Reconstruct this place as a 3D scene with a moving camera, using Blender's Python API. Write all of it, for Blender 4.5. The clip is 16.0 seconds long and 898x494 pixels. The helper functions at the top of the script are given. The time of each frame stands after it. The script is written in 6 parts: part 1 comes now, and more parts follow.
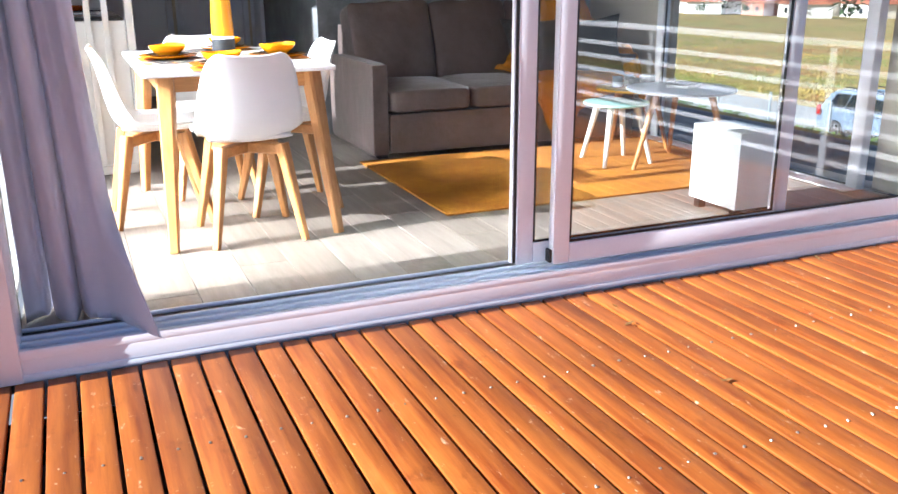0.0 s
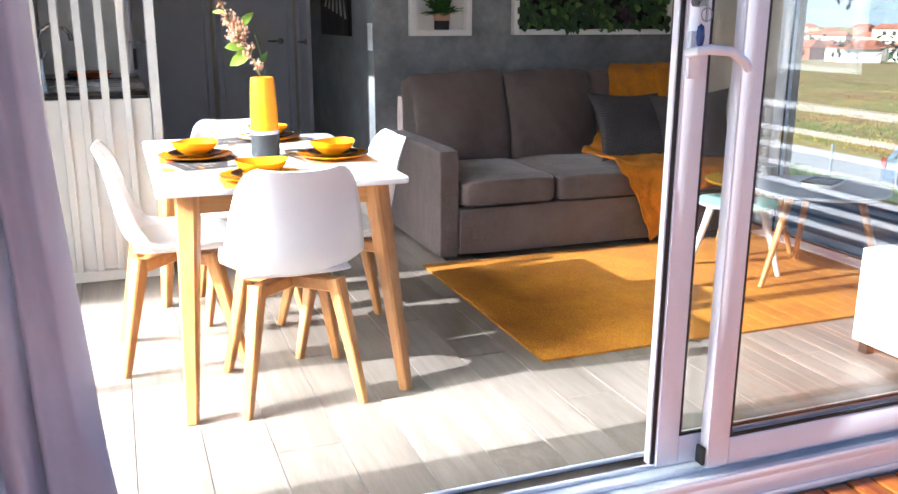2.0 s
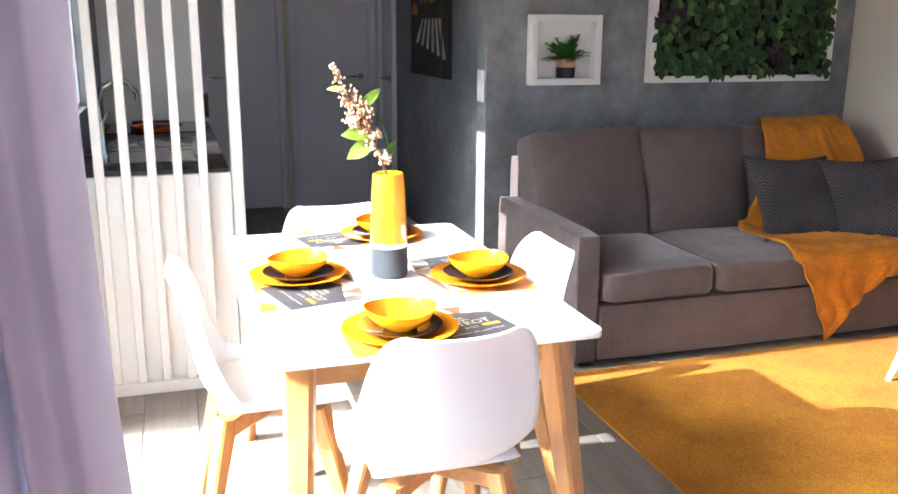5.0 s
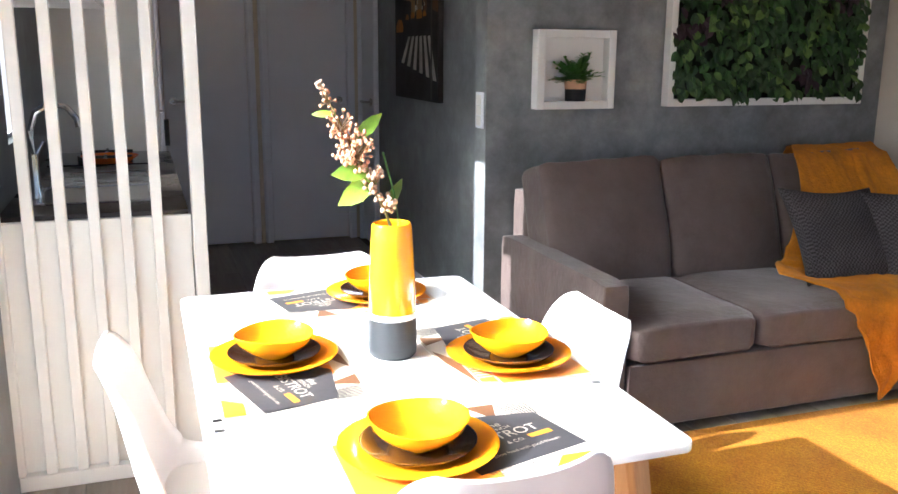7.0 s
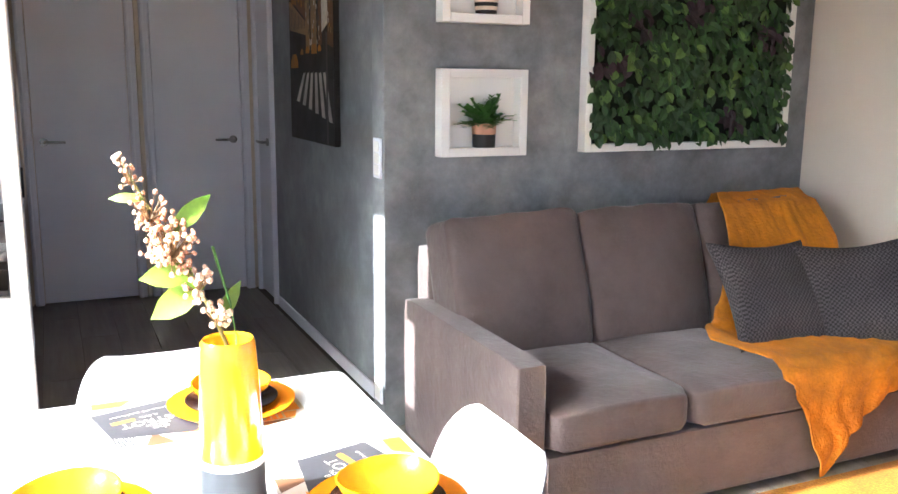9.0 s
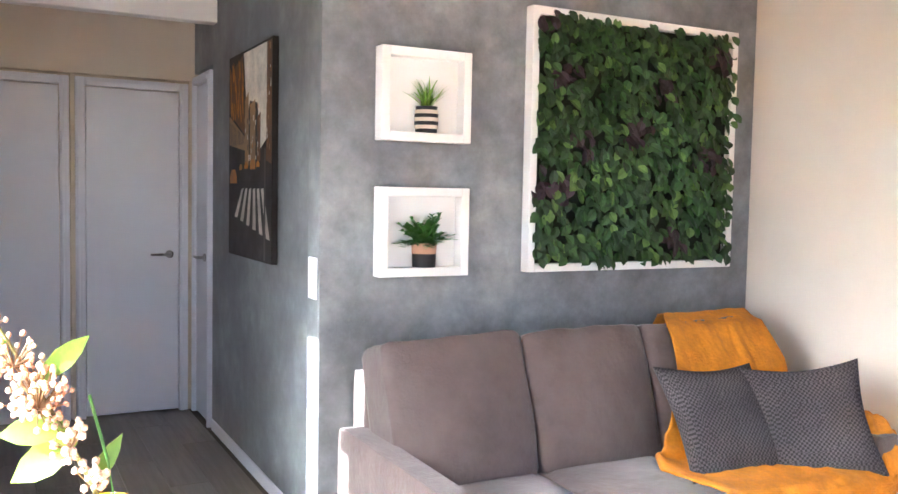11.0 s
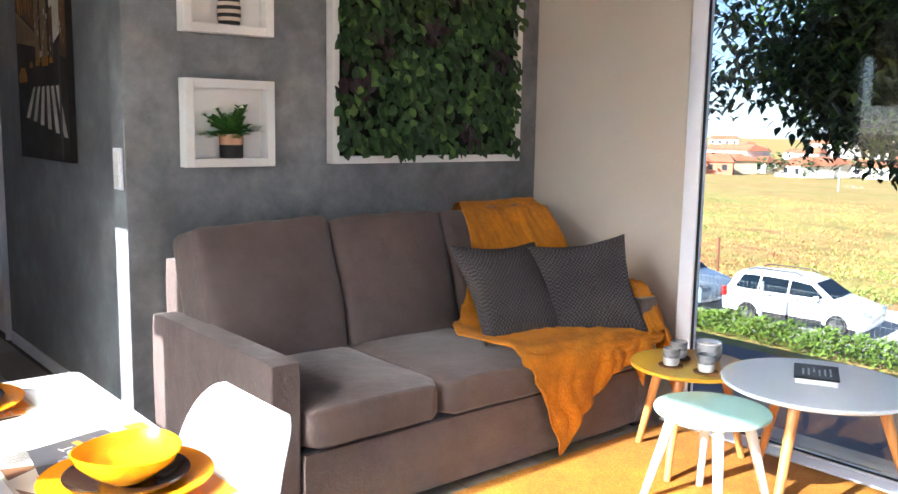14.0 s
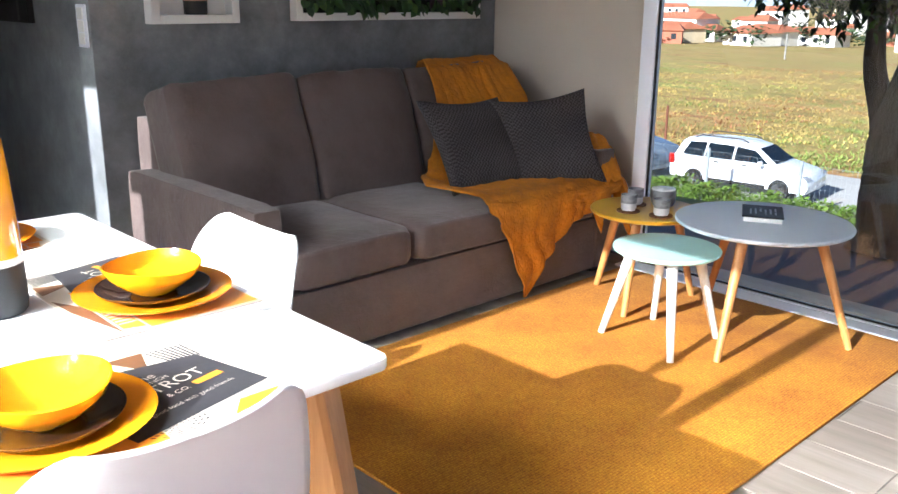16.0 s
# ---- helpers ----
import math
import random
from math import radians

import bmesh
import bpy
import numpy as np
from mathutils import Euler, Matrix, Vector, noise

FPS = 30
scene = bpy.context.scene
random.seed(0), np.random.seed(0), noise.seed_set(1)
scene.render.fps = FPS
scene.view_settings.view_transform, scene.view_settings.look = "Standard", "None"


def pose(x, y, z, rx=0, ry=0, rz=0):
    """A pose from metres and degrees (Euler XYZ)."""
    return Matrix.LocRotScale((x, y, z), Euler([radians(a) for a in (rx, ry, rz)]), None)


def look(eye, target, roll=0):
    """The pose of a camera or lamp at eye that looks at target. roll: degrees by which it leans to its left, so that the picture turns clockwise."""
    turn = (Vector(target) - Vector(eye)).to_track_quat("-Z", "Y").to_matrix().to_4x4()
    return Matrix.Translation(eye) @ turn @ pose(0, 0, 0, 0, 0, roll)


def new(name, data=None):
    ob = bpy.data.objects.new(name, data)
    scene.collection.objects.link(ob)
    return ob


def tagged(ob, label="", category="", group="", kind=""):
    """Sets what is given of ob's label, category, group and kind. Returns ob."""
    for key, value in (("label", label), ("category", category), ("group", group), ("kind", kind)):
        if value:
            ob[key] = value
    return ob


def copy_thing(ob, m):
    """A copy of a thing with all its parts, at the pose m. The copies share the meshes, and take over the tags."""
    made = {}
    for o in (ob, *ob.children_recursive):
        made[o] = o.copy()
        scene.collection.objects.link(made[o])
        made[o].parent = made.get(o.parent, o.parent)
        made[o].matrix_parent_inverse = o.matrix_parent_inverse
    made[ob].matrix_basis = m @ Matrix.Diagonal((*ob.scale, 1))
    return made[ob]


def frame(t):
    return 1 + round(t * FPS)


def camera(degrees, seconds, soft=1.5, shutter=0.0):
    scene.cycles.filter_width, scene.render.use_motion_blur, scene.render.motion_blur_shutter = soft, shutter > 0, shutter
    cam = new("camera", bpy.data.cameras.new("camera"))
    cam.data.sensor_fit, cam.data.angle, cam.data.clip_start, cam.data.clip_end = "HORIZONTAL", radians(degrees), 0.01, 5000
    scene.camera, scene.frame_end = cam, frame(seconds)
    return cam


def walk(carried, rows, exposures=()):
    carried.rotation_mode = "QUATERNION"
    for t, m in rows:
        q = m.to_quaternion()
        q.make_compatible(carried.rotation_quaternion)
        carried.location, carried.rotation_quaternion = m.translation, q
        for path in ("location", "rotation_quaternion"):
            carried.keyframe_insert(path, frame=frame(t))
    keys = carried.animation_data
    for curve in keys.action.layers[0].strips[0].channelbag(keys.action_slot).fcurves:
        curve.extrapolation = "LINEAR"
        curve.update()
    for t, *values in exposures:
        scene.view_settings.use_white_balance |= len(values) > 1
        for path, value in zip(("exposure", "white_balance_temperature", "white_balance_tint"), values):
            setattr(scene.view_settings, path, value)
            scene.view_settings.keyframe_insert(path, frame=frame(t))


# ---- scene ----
cam = camera(54.5, 16.0)
PATH = [
    (0, (0.114, 0.255, 1.115), (0.866, 2.011, 0.524), -0.3),
    (0.5, (0.165, 0.6, 1.096), (0.882, 2.376, 0.521), -0.3),
    (1, (0.178, 0.854, 1.113), (0.878, 2.643, 0.559), -0.1),
    (1.5, (0.227, 1.104, 1.116), (0.915, 2.904, 0.579), 0.2),
    (2, (0.298, 1.263, 1.269), (0.98, 3.073, 0.76), 0.2),
    (2.5, (0.294, 1.37, 1.324), (0.952, 3.19, 0.819), 0.2),
    (3, (0.282, 1.549, 1.35), (0.921, 3.377, 0.849), 0.3),
    (3.5, (0.259, 1.691, 1.435), (0.88, 3.527, 0.939), 0.3),
    (4, (0.256, 1.872, 1.436), (0.859, 3.715, 0.946), 0.5),
    (4.5, (0.251, 2.068, 1.456), (0.842, 3.914, 0.965), 0.5),
    (4.7, (0.246, 2.143, 1.454), (0.827, 3.993, 0.963), 0.4),
    (6.8, (0.266, 2.76, 1.426), (0.891, 4.605, 0.975), 0.1),
    (7, (0.315, 2.825, 1.413), (0.96, 4.667, 0.977), 0.4),
    (7.5, (0.389, 2.92, 1.416), (1.078, 4.749, 0.991), 0.3),
    (7.8, (0.448, 2.968, 1.44), (1.161, 4.786, 1.01), 0.2),
    (8, (0.477, 3.034, 1.434), (1.21, 4.847, 1.015), 0.4),
    (8.5, (0.525, 3.132, 1.443), (1.303, 4.929, 1.036), 0.4),
    (9, (0.572, 3.232, 1.465), (1.387, 5.02, 1.092), 0.6),
    (9.5, (0.638, 3.305, 1.498), (1.478, 5.094, 1.193), 0.7),
    (9.7, (0.655, 3.318, 1.503), (1.504, 5.108, 1.231), 0.7),
    (11.8, (0.681, 3.346, 1.473), (1.659, 5.088, 1.382), 1.0),
    (12, (0.668, 3.329, 1.468), (1.66, 5.063, 1.373), 0.9),
    (12.5, (0.62, 3.28, 1.448), (1.664, 4.984, 1.346), 0.9),
    (13, (0.571, 3.254, 1.439), (1.702, 4.899, 1.318), 1.0),
    (13.5, (0.582, 3.205, 1.381), (1.798, 4.786, 1.235), 1.0),
    (14, (0.565, 3.132, 1.347), (1.843, 4.646, 1.07), 1.0),
    (14.5, (0.543, 3.073, 1.324), (1.843, 4.539, 0.92), 1.0),
    (15, (0.511, 3.048, 1.317), (1.822, 4.48, 0.834), 0.8),
    (15.5, (0.474, 3.059, 1.283), (1.793, 4.468, 0.76), 0.7),
    (16, (0.403, 3.063, 1.283), (1.729, 4.454, 0.728), 0.6),
]
EXPOSURES = [(0, 1.54, 5600, 10), (2, 1.61, 5600, 10), (4.5, 2.08, 5550, 10), (7, 1.85, 5750, 10), (8, 1.94, 5600, 10), (9.5, 3.14, 5700, 10), (12, 3.61, 5500, 10), (12.7, 3.46, 5550, 10), (13.5, 2.71, 5850, 10), (14.5, 2.03, 5750, 10), (16, 1.58, 5700, 10)]
walk(cam, [(t, look(eye, target, roll)) for t, eye, target, roll in PATH], EXPOSURES)


# ---- world, sun, exposure ----
SUN_DIR = Vector((1.885, 0.015, -1.0)).normalized()
world = bpy.data.worlds.new("sky")
scene.world = world
world.use_nodes = True
wn = world.node_tree.nodes
sky = wn.new("ShaderNodeTexSky")
sky.sky_type, sky.sun_disc = "NISHITA", False
sky.sun_elevation, sky.sun_rotation = radians(28), radians(269)
sky.air_density, sky.dust_density = 0.55, 0.3
wn["Background"].inputs[1].default_value = 0.05
world.node_tree.links.new(sky.outputs[0], wn["Background"].inputs[0])
sun_data = bpy.data.lights.new("sun", "SUN")
sun_data.energy, sun_data.angle, sun_data.color = 5.0, radians(0.53), (1.0, 0.955, 0.88)
sun = new("sun", sun_data)
sun.matrix_world = look(Vector((0, 0, 20)) - SUN_DIR * 20, (0, 0, 20))


# ---- materials ----
def rgb(h):
    """Linear colour from an sRGB hex string."""
    v = [int(h[i:i + 2], 16) / 255 for i in (0, 2, 4)]
    return (*[c / 12.92 if c <= 0.04045 else ((c + 0.055) / 1.055) ** 2.4 for c in v], 1.0)


def ramp(nt, fac, stops):
    n = nt.nodes.new("ShaderNodeValToRGB")
    while len(n.color_ramp.elements) < len(stops):
        n.color_ramp.elements.new(0.5)
    for e, (p, c) in zip(n.color_ramp.elements, stops):
        e.position, e.color = p, c
    nt.links.new(fac, n.inputs[0])
    return n.outputs[0]


def tone(c, k):
    return (c[0] * k, c[1] * k, c[2] * k, 1.0)


def coords(nt, scale=(1, 1, 1), random_shift=False):
    tc = nt.nodes.new("ShaderNodeTexCoord")
    mp = nt.nodes.new("ShaderNodeMapping")
    mp.inputs["Scale"].default_value = scale
    nt.links.new(tc.outputs["Object"], mp.inputs[0])
    if random_shift:
        oi = nt.nodes.new("ShaderNodeObjectInfo")
        mu = nt.nodes.new("ShaderNodeMath")
        mu.operation = "MULTIPLY"
        mu.inputs[1].default_value = 37.0
        nt.links.new(oi.outputs["Random"], mu.inputs[0])
        nt.links.new(mu.outputs[0], mp.inputs["Location"])
    return mp.outputs[0]


def noise_tex(nt, vec, scale, detail=4, rough=0.55):
    n = nt.nodes.new("ShaderNodeTexNoise")
    n.inputs["Scale"].default_value = scale
    n.inputs["Detail"].default_value = detail
    n.inputs["Roughness"].default_value = rough
    nt.links.new(vec, n.inputs["Vector"])
    return n.outputs["Fac"]


def mixc(nt, a, b, fac, mode="MIX"):
    n = nt.nodes.new("ShaderNodeMix")
    n.data_type, n.blend_type = "RGBA", mode
    for sock, v in ((n.inputs[0], fac), (n.inputs[6], a), (n.inputs[7], b)):
        if isinstance(v, bpy.types.NodeSocket):
            nt.links.new(v, sock)
        else:
            sock.default_value = v
    return n.outputs[2]


def base_mat(name):
    m = bpy.data.materials.new(name)
    m.use_nodes = True
    return m, m.node_tree, m.node_tree.nodes["Principled BSDF"]


def bump(nt, b, height, strength, dist=0.01):
    n = nt.nodes.new("ShaderNodeBump")
    n.inputs["Strength"].default_value = strength
    n.inputs["Distance"].default_value = dist
    nt.links.new(height, n.inputs["Height"])
    nt.links.new(n.outputs[0], b.inputs["Normal"])


def surface(name, colour, rough=0.5, var=0.15, big=2.0, fine=60.0, bumpy=0.15, metal=0.0, dist=0.004, sheen=0.0, coat=0.0, shift=False, stretch=(1, 1, 1)):
    """A surface with colour variation at two scales, fine relief and uneven gloss."""
    m, nt, b = base_mat(name)
    v = coords(nt, stretch, shift)
    n1, n2 = noise_tex(nt, v, big, 5), noise_tex(nt, v, fine, 4)
    c1 = ramp(nt, n1, [(0.3, tone(colour, 1 - var)), (0.7, tone(colour, 1 + var))])
    c2 = ramp(nt, n2, [(0.3, (1 - var * 0.6,) * 3 + (1,)), (0.7, (1, 1, 1, 1))])
    nt.links.new(mixc(nt, c1, c2, 1.0, "MULTIPLY"), b.inputs["Base Color"])
    r = ramp(nt, n1, [(0.3, (max(rough - 0.08, 0.02),) * 3 + (1,)), (0.7, (min(rough + 0.08, 1),) * 3 + (1,))])
    nt.links.new(r, b.inputs["Roughness"])
    b.inputs["Metallic"].default_value = metal
    b.inputs["Sheen Weight"].default_value = sheen
    b.inputs["Coat Weight"].default_value = coat
    if bumpy:
        bump(nt, b, n2, bumpy, dist)
    return m


def wood(name, light, dark, rough=0.5, axis="Z", grain=18.0, knots=0.0, var=0.25, worn=0.0):
    """Wood with grain along one local axis; each piece has its own tone and shift."""
    m, nt, b = base_mat(name)
    st = {"X": (0.06, 1, 1), "Y": (1, 0.06, 1), "Z": (1, 1, 0.06)}[axis]
    v = coords(nt, st, True)
    g = noise_tex(nt, v, grain * 3, 6, 0.65)
    col = ramp(nt, g, [(0.28, dark), (0.5, mid_tone(light, dark)), (0.72, light)])
    broad = noise_tex(nt, coords(nt, {"X": (0.4, 2, 2), "Y": (2, 0.4, 2), "Z": (2, 2, 0.4)}[axis], True), 2.5, 4)
    col = mixc(nt, col, ramp(nt, broad, [(0.3, (1 - var,) * 3 + (1,)), (0.7, (1.0, 1.0, 1.0, 1))]), 1.0, "MULTIPLY")
    oi = nt.nodes.new("ShaderNodeObjectInfo")
    col = mixc(nt, col, ramp(nt, oi.outputs["Random"], [(0.0, (0.78, 0.76, 0.74, 1)), (1.0, (1.0, 1.0, 1.0, 1))]), 1.0, "MULTIPLY")
    if knots:
        k = nt.nodes.new("ShaderNodeTexVoronoi")
        k.inputs["Scale"].default_value = 5.0
        nt.links.new(coords(nt, {"X": (0.35, 2, 0), "Y": (2, 0.35, 0), "Z": (2, 2, 0.35)}[axis], True), k.inputs["Vector"])
        col = mixc(nt, col, tone(dark, 0.35), ramp(nt, k.outputs["Distance"], [(0.03, (knots,) * 3 + (1,)), (0.1, (0, 0, 0, 1))]))
    if worn:
        sc = noise_tex(nt, coords(nt, (1, 0.5, 1), True), 38, 5, 0.7)
        col = mixc(nt, col, rgb("e0b48c"), ramp(nt, sc, [(0.63, (0, 0, 0, 1)), (0.72, (worn,) * 3 + (1,))]))
        st = noise_tex(nt, coords(nt, (1, 0.6, 1), True), 9, 6, 0.7)
        col = mixc(nt, col, tone(dark, 0.4), ramp(nt, st, [(0.60, (0, 0, 0, 1)), (0.75, (worn * 0.9,) * 3 + (1,))]))
    nt.links.new(col, b.inputs["Base Color"])
    b.inputs["Roughness"].default_value = rough
    bump(nt, b, g, 0.25, 0.002)
    return m


def mid_tone(a, b):
    return tuple((p + q) / 2 for p, q in zip(a, b))


def glass(name, tint=(1, 1, 1, 1)):
    m, nt, b = base_mat(name)
    b.inputs["Base Color"].default_value = tint
    b.inputs["Transmission Weight"].default_value = 1.0
    b.inputs["Roughness"].default_value = 0.0
    b.inputs["IOR"].default_value = 1.48
    return m


WHITE_PVC = surface("white_pvc", rgb("f0f3f9"), 0.35, 0.04, 1.5, 90, 0.03)
WHITE_PAINT = surface("white_paint", rgb("ecebe6"), 0.5, 0.04, 1.2, 120, 0.06)
WARM_WHITE = surface("warm_white_wallboard", rgb("d3c8b8"), 0.6, 0.05, 0.9, 140, 0.08)
DOOR_GREY = surface("grey_door_paint", rgb("e4e6ee"), 0.45, 0.04, 1.3, 150, 0.05)
CEIL = surface("white_ceiling_panel", rgb("d2d1cc"), 0.7, 0.03, 1.0, 80, 0.05)
BLACK = surface("black_rubber", rgb("151516"), 0.5, 0.2, 8, 90, 0.1)
GLASS = glass("window_glass", (0.97, 0.985, 0.98, 1))
METAL = surface("brushed_steel", rgb("9a9a9c"), 0.28, 0.08, 6, 200, 0.05, metal=1.0)
CHROME = surface("polished_chrome", rgb("c8c8ca"), 0.08, 0.03, 6, 200, 0.0, metal=1.0)


def concrete_paper():
    """Dark grey wallpaper that imitates clouded plaster."""
    m, nt, b = base_mat("clouded_grey_wallpaper")
    v = coords(nt)
    a, c, d = noise_tex(nt, v, 1.6, 6, 0.62), noise_tex(nt, v, 7.0, 6, 0.7), noise_tex(nt, v, 160, 3)
    col = ramp(nt, a, [(0.25, rgb("787b7e")), (0.5, rgb("929698")), (0.75, rgb("b0b3b2"))])
    col = mixc(nt, col, ramp(nt, c, [(0.3, rgb("a0a0a0")), (0.55, rgb("d8d8d8")), (0.75, rgb("ffffff"))]), 0.8, "MULTIPLY")
    sp = ramp(nt, noise_tex(nt, v, 45, 2, 0.5), [(0.66, (0, 0, 0, 1)), (0.74, (0.35, 0.35, 0.35, 1))])
    col = mixc(nt, col, rgb("8a8781"), sp)
    nt.links.new(col, b.inputs["Base Color"])
    nt.links.new(ramp(nt, c, [(0.3, (0.42,) * 3 + (1,)), (0.7, (0.6,) * 3 + (1,))]), b.inputs["Roughness"])
    bump(nt, b, d, 0.08, 0.002)
    return m


WALLPAPER = concrete_paper()
PLANK = wood("pale_oak_floor", rgb("9a9187"), rgb("7a7168"), 0.42, "Y", 9, 0, 0.12)
DECKWOOD = wood("oiled_pine_decking", rgb("de8232"), rgb("9a4510"), 0.5, "Y", 10, 0.8, 0.5, 0.9)
BEECH = wood("light_beech", rgb("d99d5c"), rgb("b57a3e"), 0.45, "Z", 16)


# ---- building blocks ----
def box(bm, x0, y0, z0, x1, y1, z1, r=0.0, seg=1, m=None):
    """A box between two corners, with its edges rounded by r."""
    c = bmesh.ops.create_cube(bm, size=1.0)["verts"]
    bmesh.ops.transform(bm, matrix=Matrix.Translation(((x0 + x1) / 2, (y0 + y1) / 2, (z0 + z1) / 2)) @ Matrix.Diagonal((x1 - x0, y1 - y0, z1 - z0, 1)), verts=c)
    if m is not None:
        bmesh.ops.transform(bm, matrix=m, verts=c)
    if r > 0:
        bmesh.ops.bevel(bm, geom=list({e for v in c for e in v.link_edges}), offset=r, segments=seg, profile=0.5, affect="EDGES")
    return bm


def boxes(*rows, r=0.0, seg=1):
    bm = bmesh.new()
    for row in rows:
        box(bm, *row, r=r, seg=seg)
    return bm


def lathe(profile, seg=32, cap=True):
    """A turned body from (radius, height) rows."""
    bm = bmesh.new()
    rings = []
    for rad, z in profile:
        if rad < 1e-5:
            rings.append([bm.verts.new((0, 0, z))])
        else:
            rings.append([bm.verts.new((rad * math.cos(2 * math.pi * i / seg), rad * math.sin(2 * math.pi * i / seg), z)) for i in range(seg)])
    for a, b in zip(rings, rings[1:]):
        for i in range(seg):
            q = [a[i % len(a)], a[(i + 1) % len(a)], b[(i + 1) % len(b)], b[i % len(b)]]
            q = list(dict.fromkeys(q))
            if len(q) > 2:
                bm.faces.new(q)
    bmesh.ops.recalc_face_normals(bm, faces=bm.faces)
    return bm


def rod(bm, p0, p1, r0, r1, seg=12, square=False):
    """A tapered rod between two points; square rods get four sides with small bevels."""
    p0, p1 = Vector(p0), Vector(p1)
    d = p1 - p0
    q = d.to_track_quat("Z", "Y").to_matrix().to_4x4()
    rings = []
    for p, r in ((p0, r0), (p1, r1)):
        if square:
            k = 0.72
            pts = [(r, r * k), (r * k, r), (-r * k, r), (-r, r * k), (-r, -r * k), (-r * k, -r), (r * k, -r), (r, -r * k)]
        else:
            pts = [(r * math.cos(2 * math.pi * i / seg), r * math.sin(2 * math.pi * i / seg)) for i in range(seg)]
        rings.append([bm.verts.new(p + q @ Vector((x, y, 0))) for x, y in pts])
    n = len(rings[0])
    for i in range(n):
        bm.faces.new((rings[0][i], rings[0][(i + 1) % n], rings[1][(i + 1) % n], rings[1][i]))
    bm.faces.new(rings[0][::-1])
    bm.faces.new(rings[1])
    return bm


def tube(points, r, seg=8, bm=None):
    """A round bar along points; r may be a list."""
    bm = bm or bmesh.new()
    pts = [Vector(p) for p in points]
    rad = r if isinstance(r, (list, tuple)) else [r] * len(pts)
    rings = []
    for i, p in enumerate(pts):
        d = (pts[min(i + 1, len(pts) - 1)] - pts[max(i - 1, 0)]).normalized()
        q = d.to_track_quat("Z", "Y").to_matrix()
        rings.append([bm.verts.new(p + q @ Vector((rad[i] * math.cos(2 * math.pi * k / seg), rad[i] * math.sin(2 * math.pi * k / seg), 0))) for k in range(seg)])
    for a, b in zip(rings, rings[1:]):
        for k in range(seg):
            bm.faces.new((a[k], a[(k + 1) % seg], b[(k + 1) % seg], b[k]))
    bm.faces.new(rings[0][::-1])
    bm.faces.new(rings[-1])
    return bm


def grid(nu, nv, f, thick=0.0):
    """A sheet of nu x nv cells from f(u, v), u and v from 0 to 1; with thickness it becomes a closed shell."""
    bm = bmesh.new()
    vs = [[bm.verts.new(f(i / nu, j / nv)) for j in range(nv + 1)] for i in range(nu + 1)]
    for i in range(nu):
        for j in range(nv):
            bm.faces.new((vs[i][j], vs[i + 1][j], vs[i + 1][j + 1], vs[i][j + 1]))
    if thick:
        bm.normal_update()
        off = [[vs[i][j].co - vs[i][j].normal * thick for j in range(nv + 1)] for i in range(nu + 1)]
        bs = [[bm.verts.new(c) for c in row] for row in off]
        for i in range(nu):
            for j in range(nv):
                bm.faces.new((bs[i][j], bs[i][j + 1], bs[i + 1][j + 1], bs[i + 1][j]))
        rim = [(i, 0) for i in range(nu)] + [(nu, j) for j in range(nv)] + [(i, nv) for i in range(nu, 0, -1)] + [(0, j) for j in range(nv, 0, -1)]
        for a, b in zip(rim, rim[1:] + rim[:1]):
            bm.faces.new((vs[a[0]][a[1]], bs[a[0]][a[1]], bs[b[0]][b[1]], vs[b[0]][b[1]]))
        bmesh.ops.recalc_face_normals(bm, faces=bm.faces)
    return bm


def to_object(name, bm, material, smooth=None):
    me = bpy.data.meshes.new(name)
    bm.to_mesh(me)
    bm.free()
    me.materials.append(material)
    if smooth is not None:
        me.polygons.foreach_set("use_smooth", [True] * len(me.polygons))
        if smooth < 180:
            me.set_sharp_from_angle(angle=radians(smooth))
    return new(name, me)


def part(name, bm, material, parent, label="", smooth=35):
    ob = to_object(name, bm, material, smooth)
    ob.parent = parent
    return tagged(ob, label)


def structure(name, bm, material, label="", smooth=30):
    return tagged(to_object(name, bm, material, smooth), label, "", "", "structure")


def thing(name, label, category, m=None, group="", kind=""):
    ob = new(name)
    ob.empty_display_size = 0.1
    if m is not None:
        ob.matrix_world = m
    return tagged(ob, label, category, group, kind)


def solid(name, bm, material, label, category, m=None, group="", smooth=35, kind=""):
    ob = to_object(name, bm, material, smooth)
    if m is not None:
        ob.matrix_world = m
    return tagged(ob, label, category, group, kind)


# ---- the plan, in metres; the indoor floor is z = 0 ----
X_LEFT, X_RIGHT, Y_FRONT, Y_SOFA, Y_END, Z_CEIL = -0.14, 4.07, 3.22, 6.56, 9.35, 2.66
X_CORNER, X_HALL, DECK_Z, LOW_Z = 1.795, 1.88, -0.10, -4.0

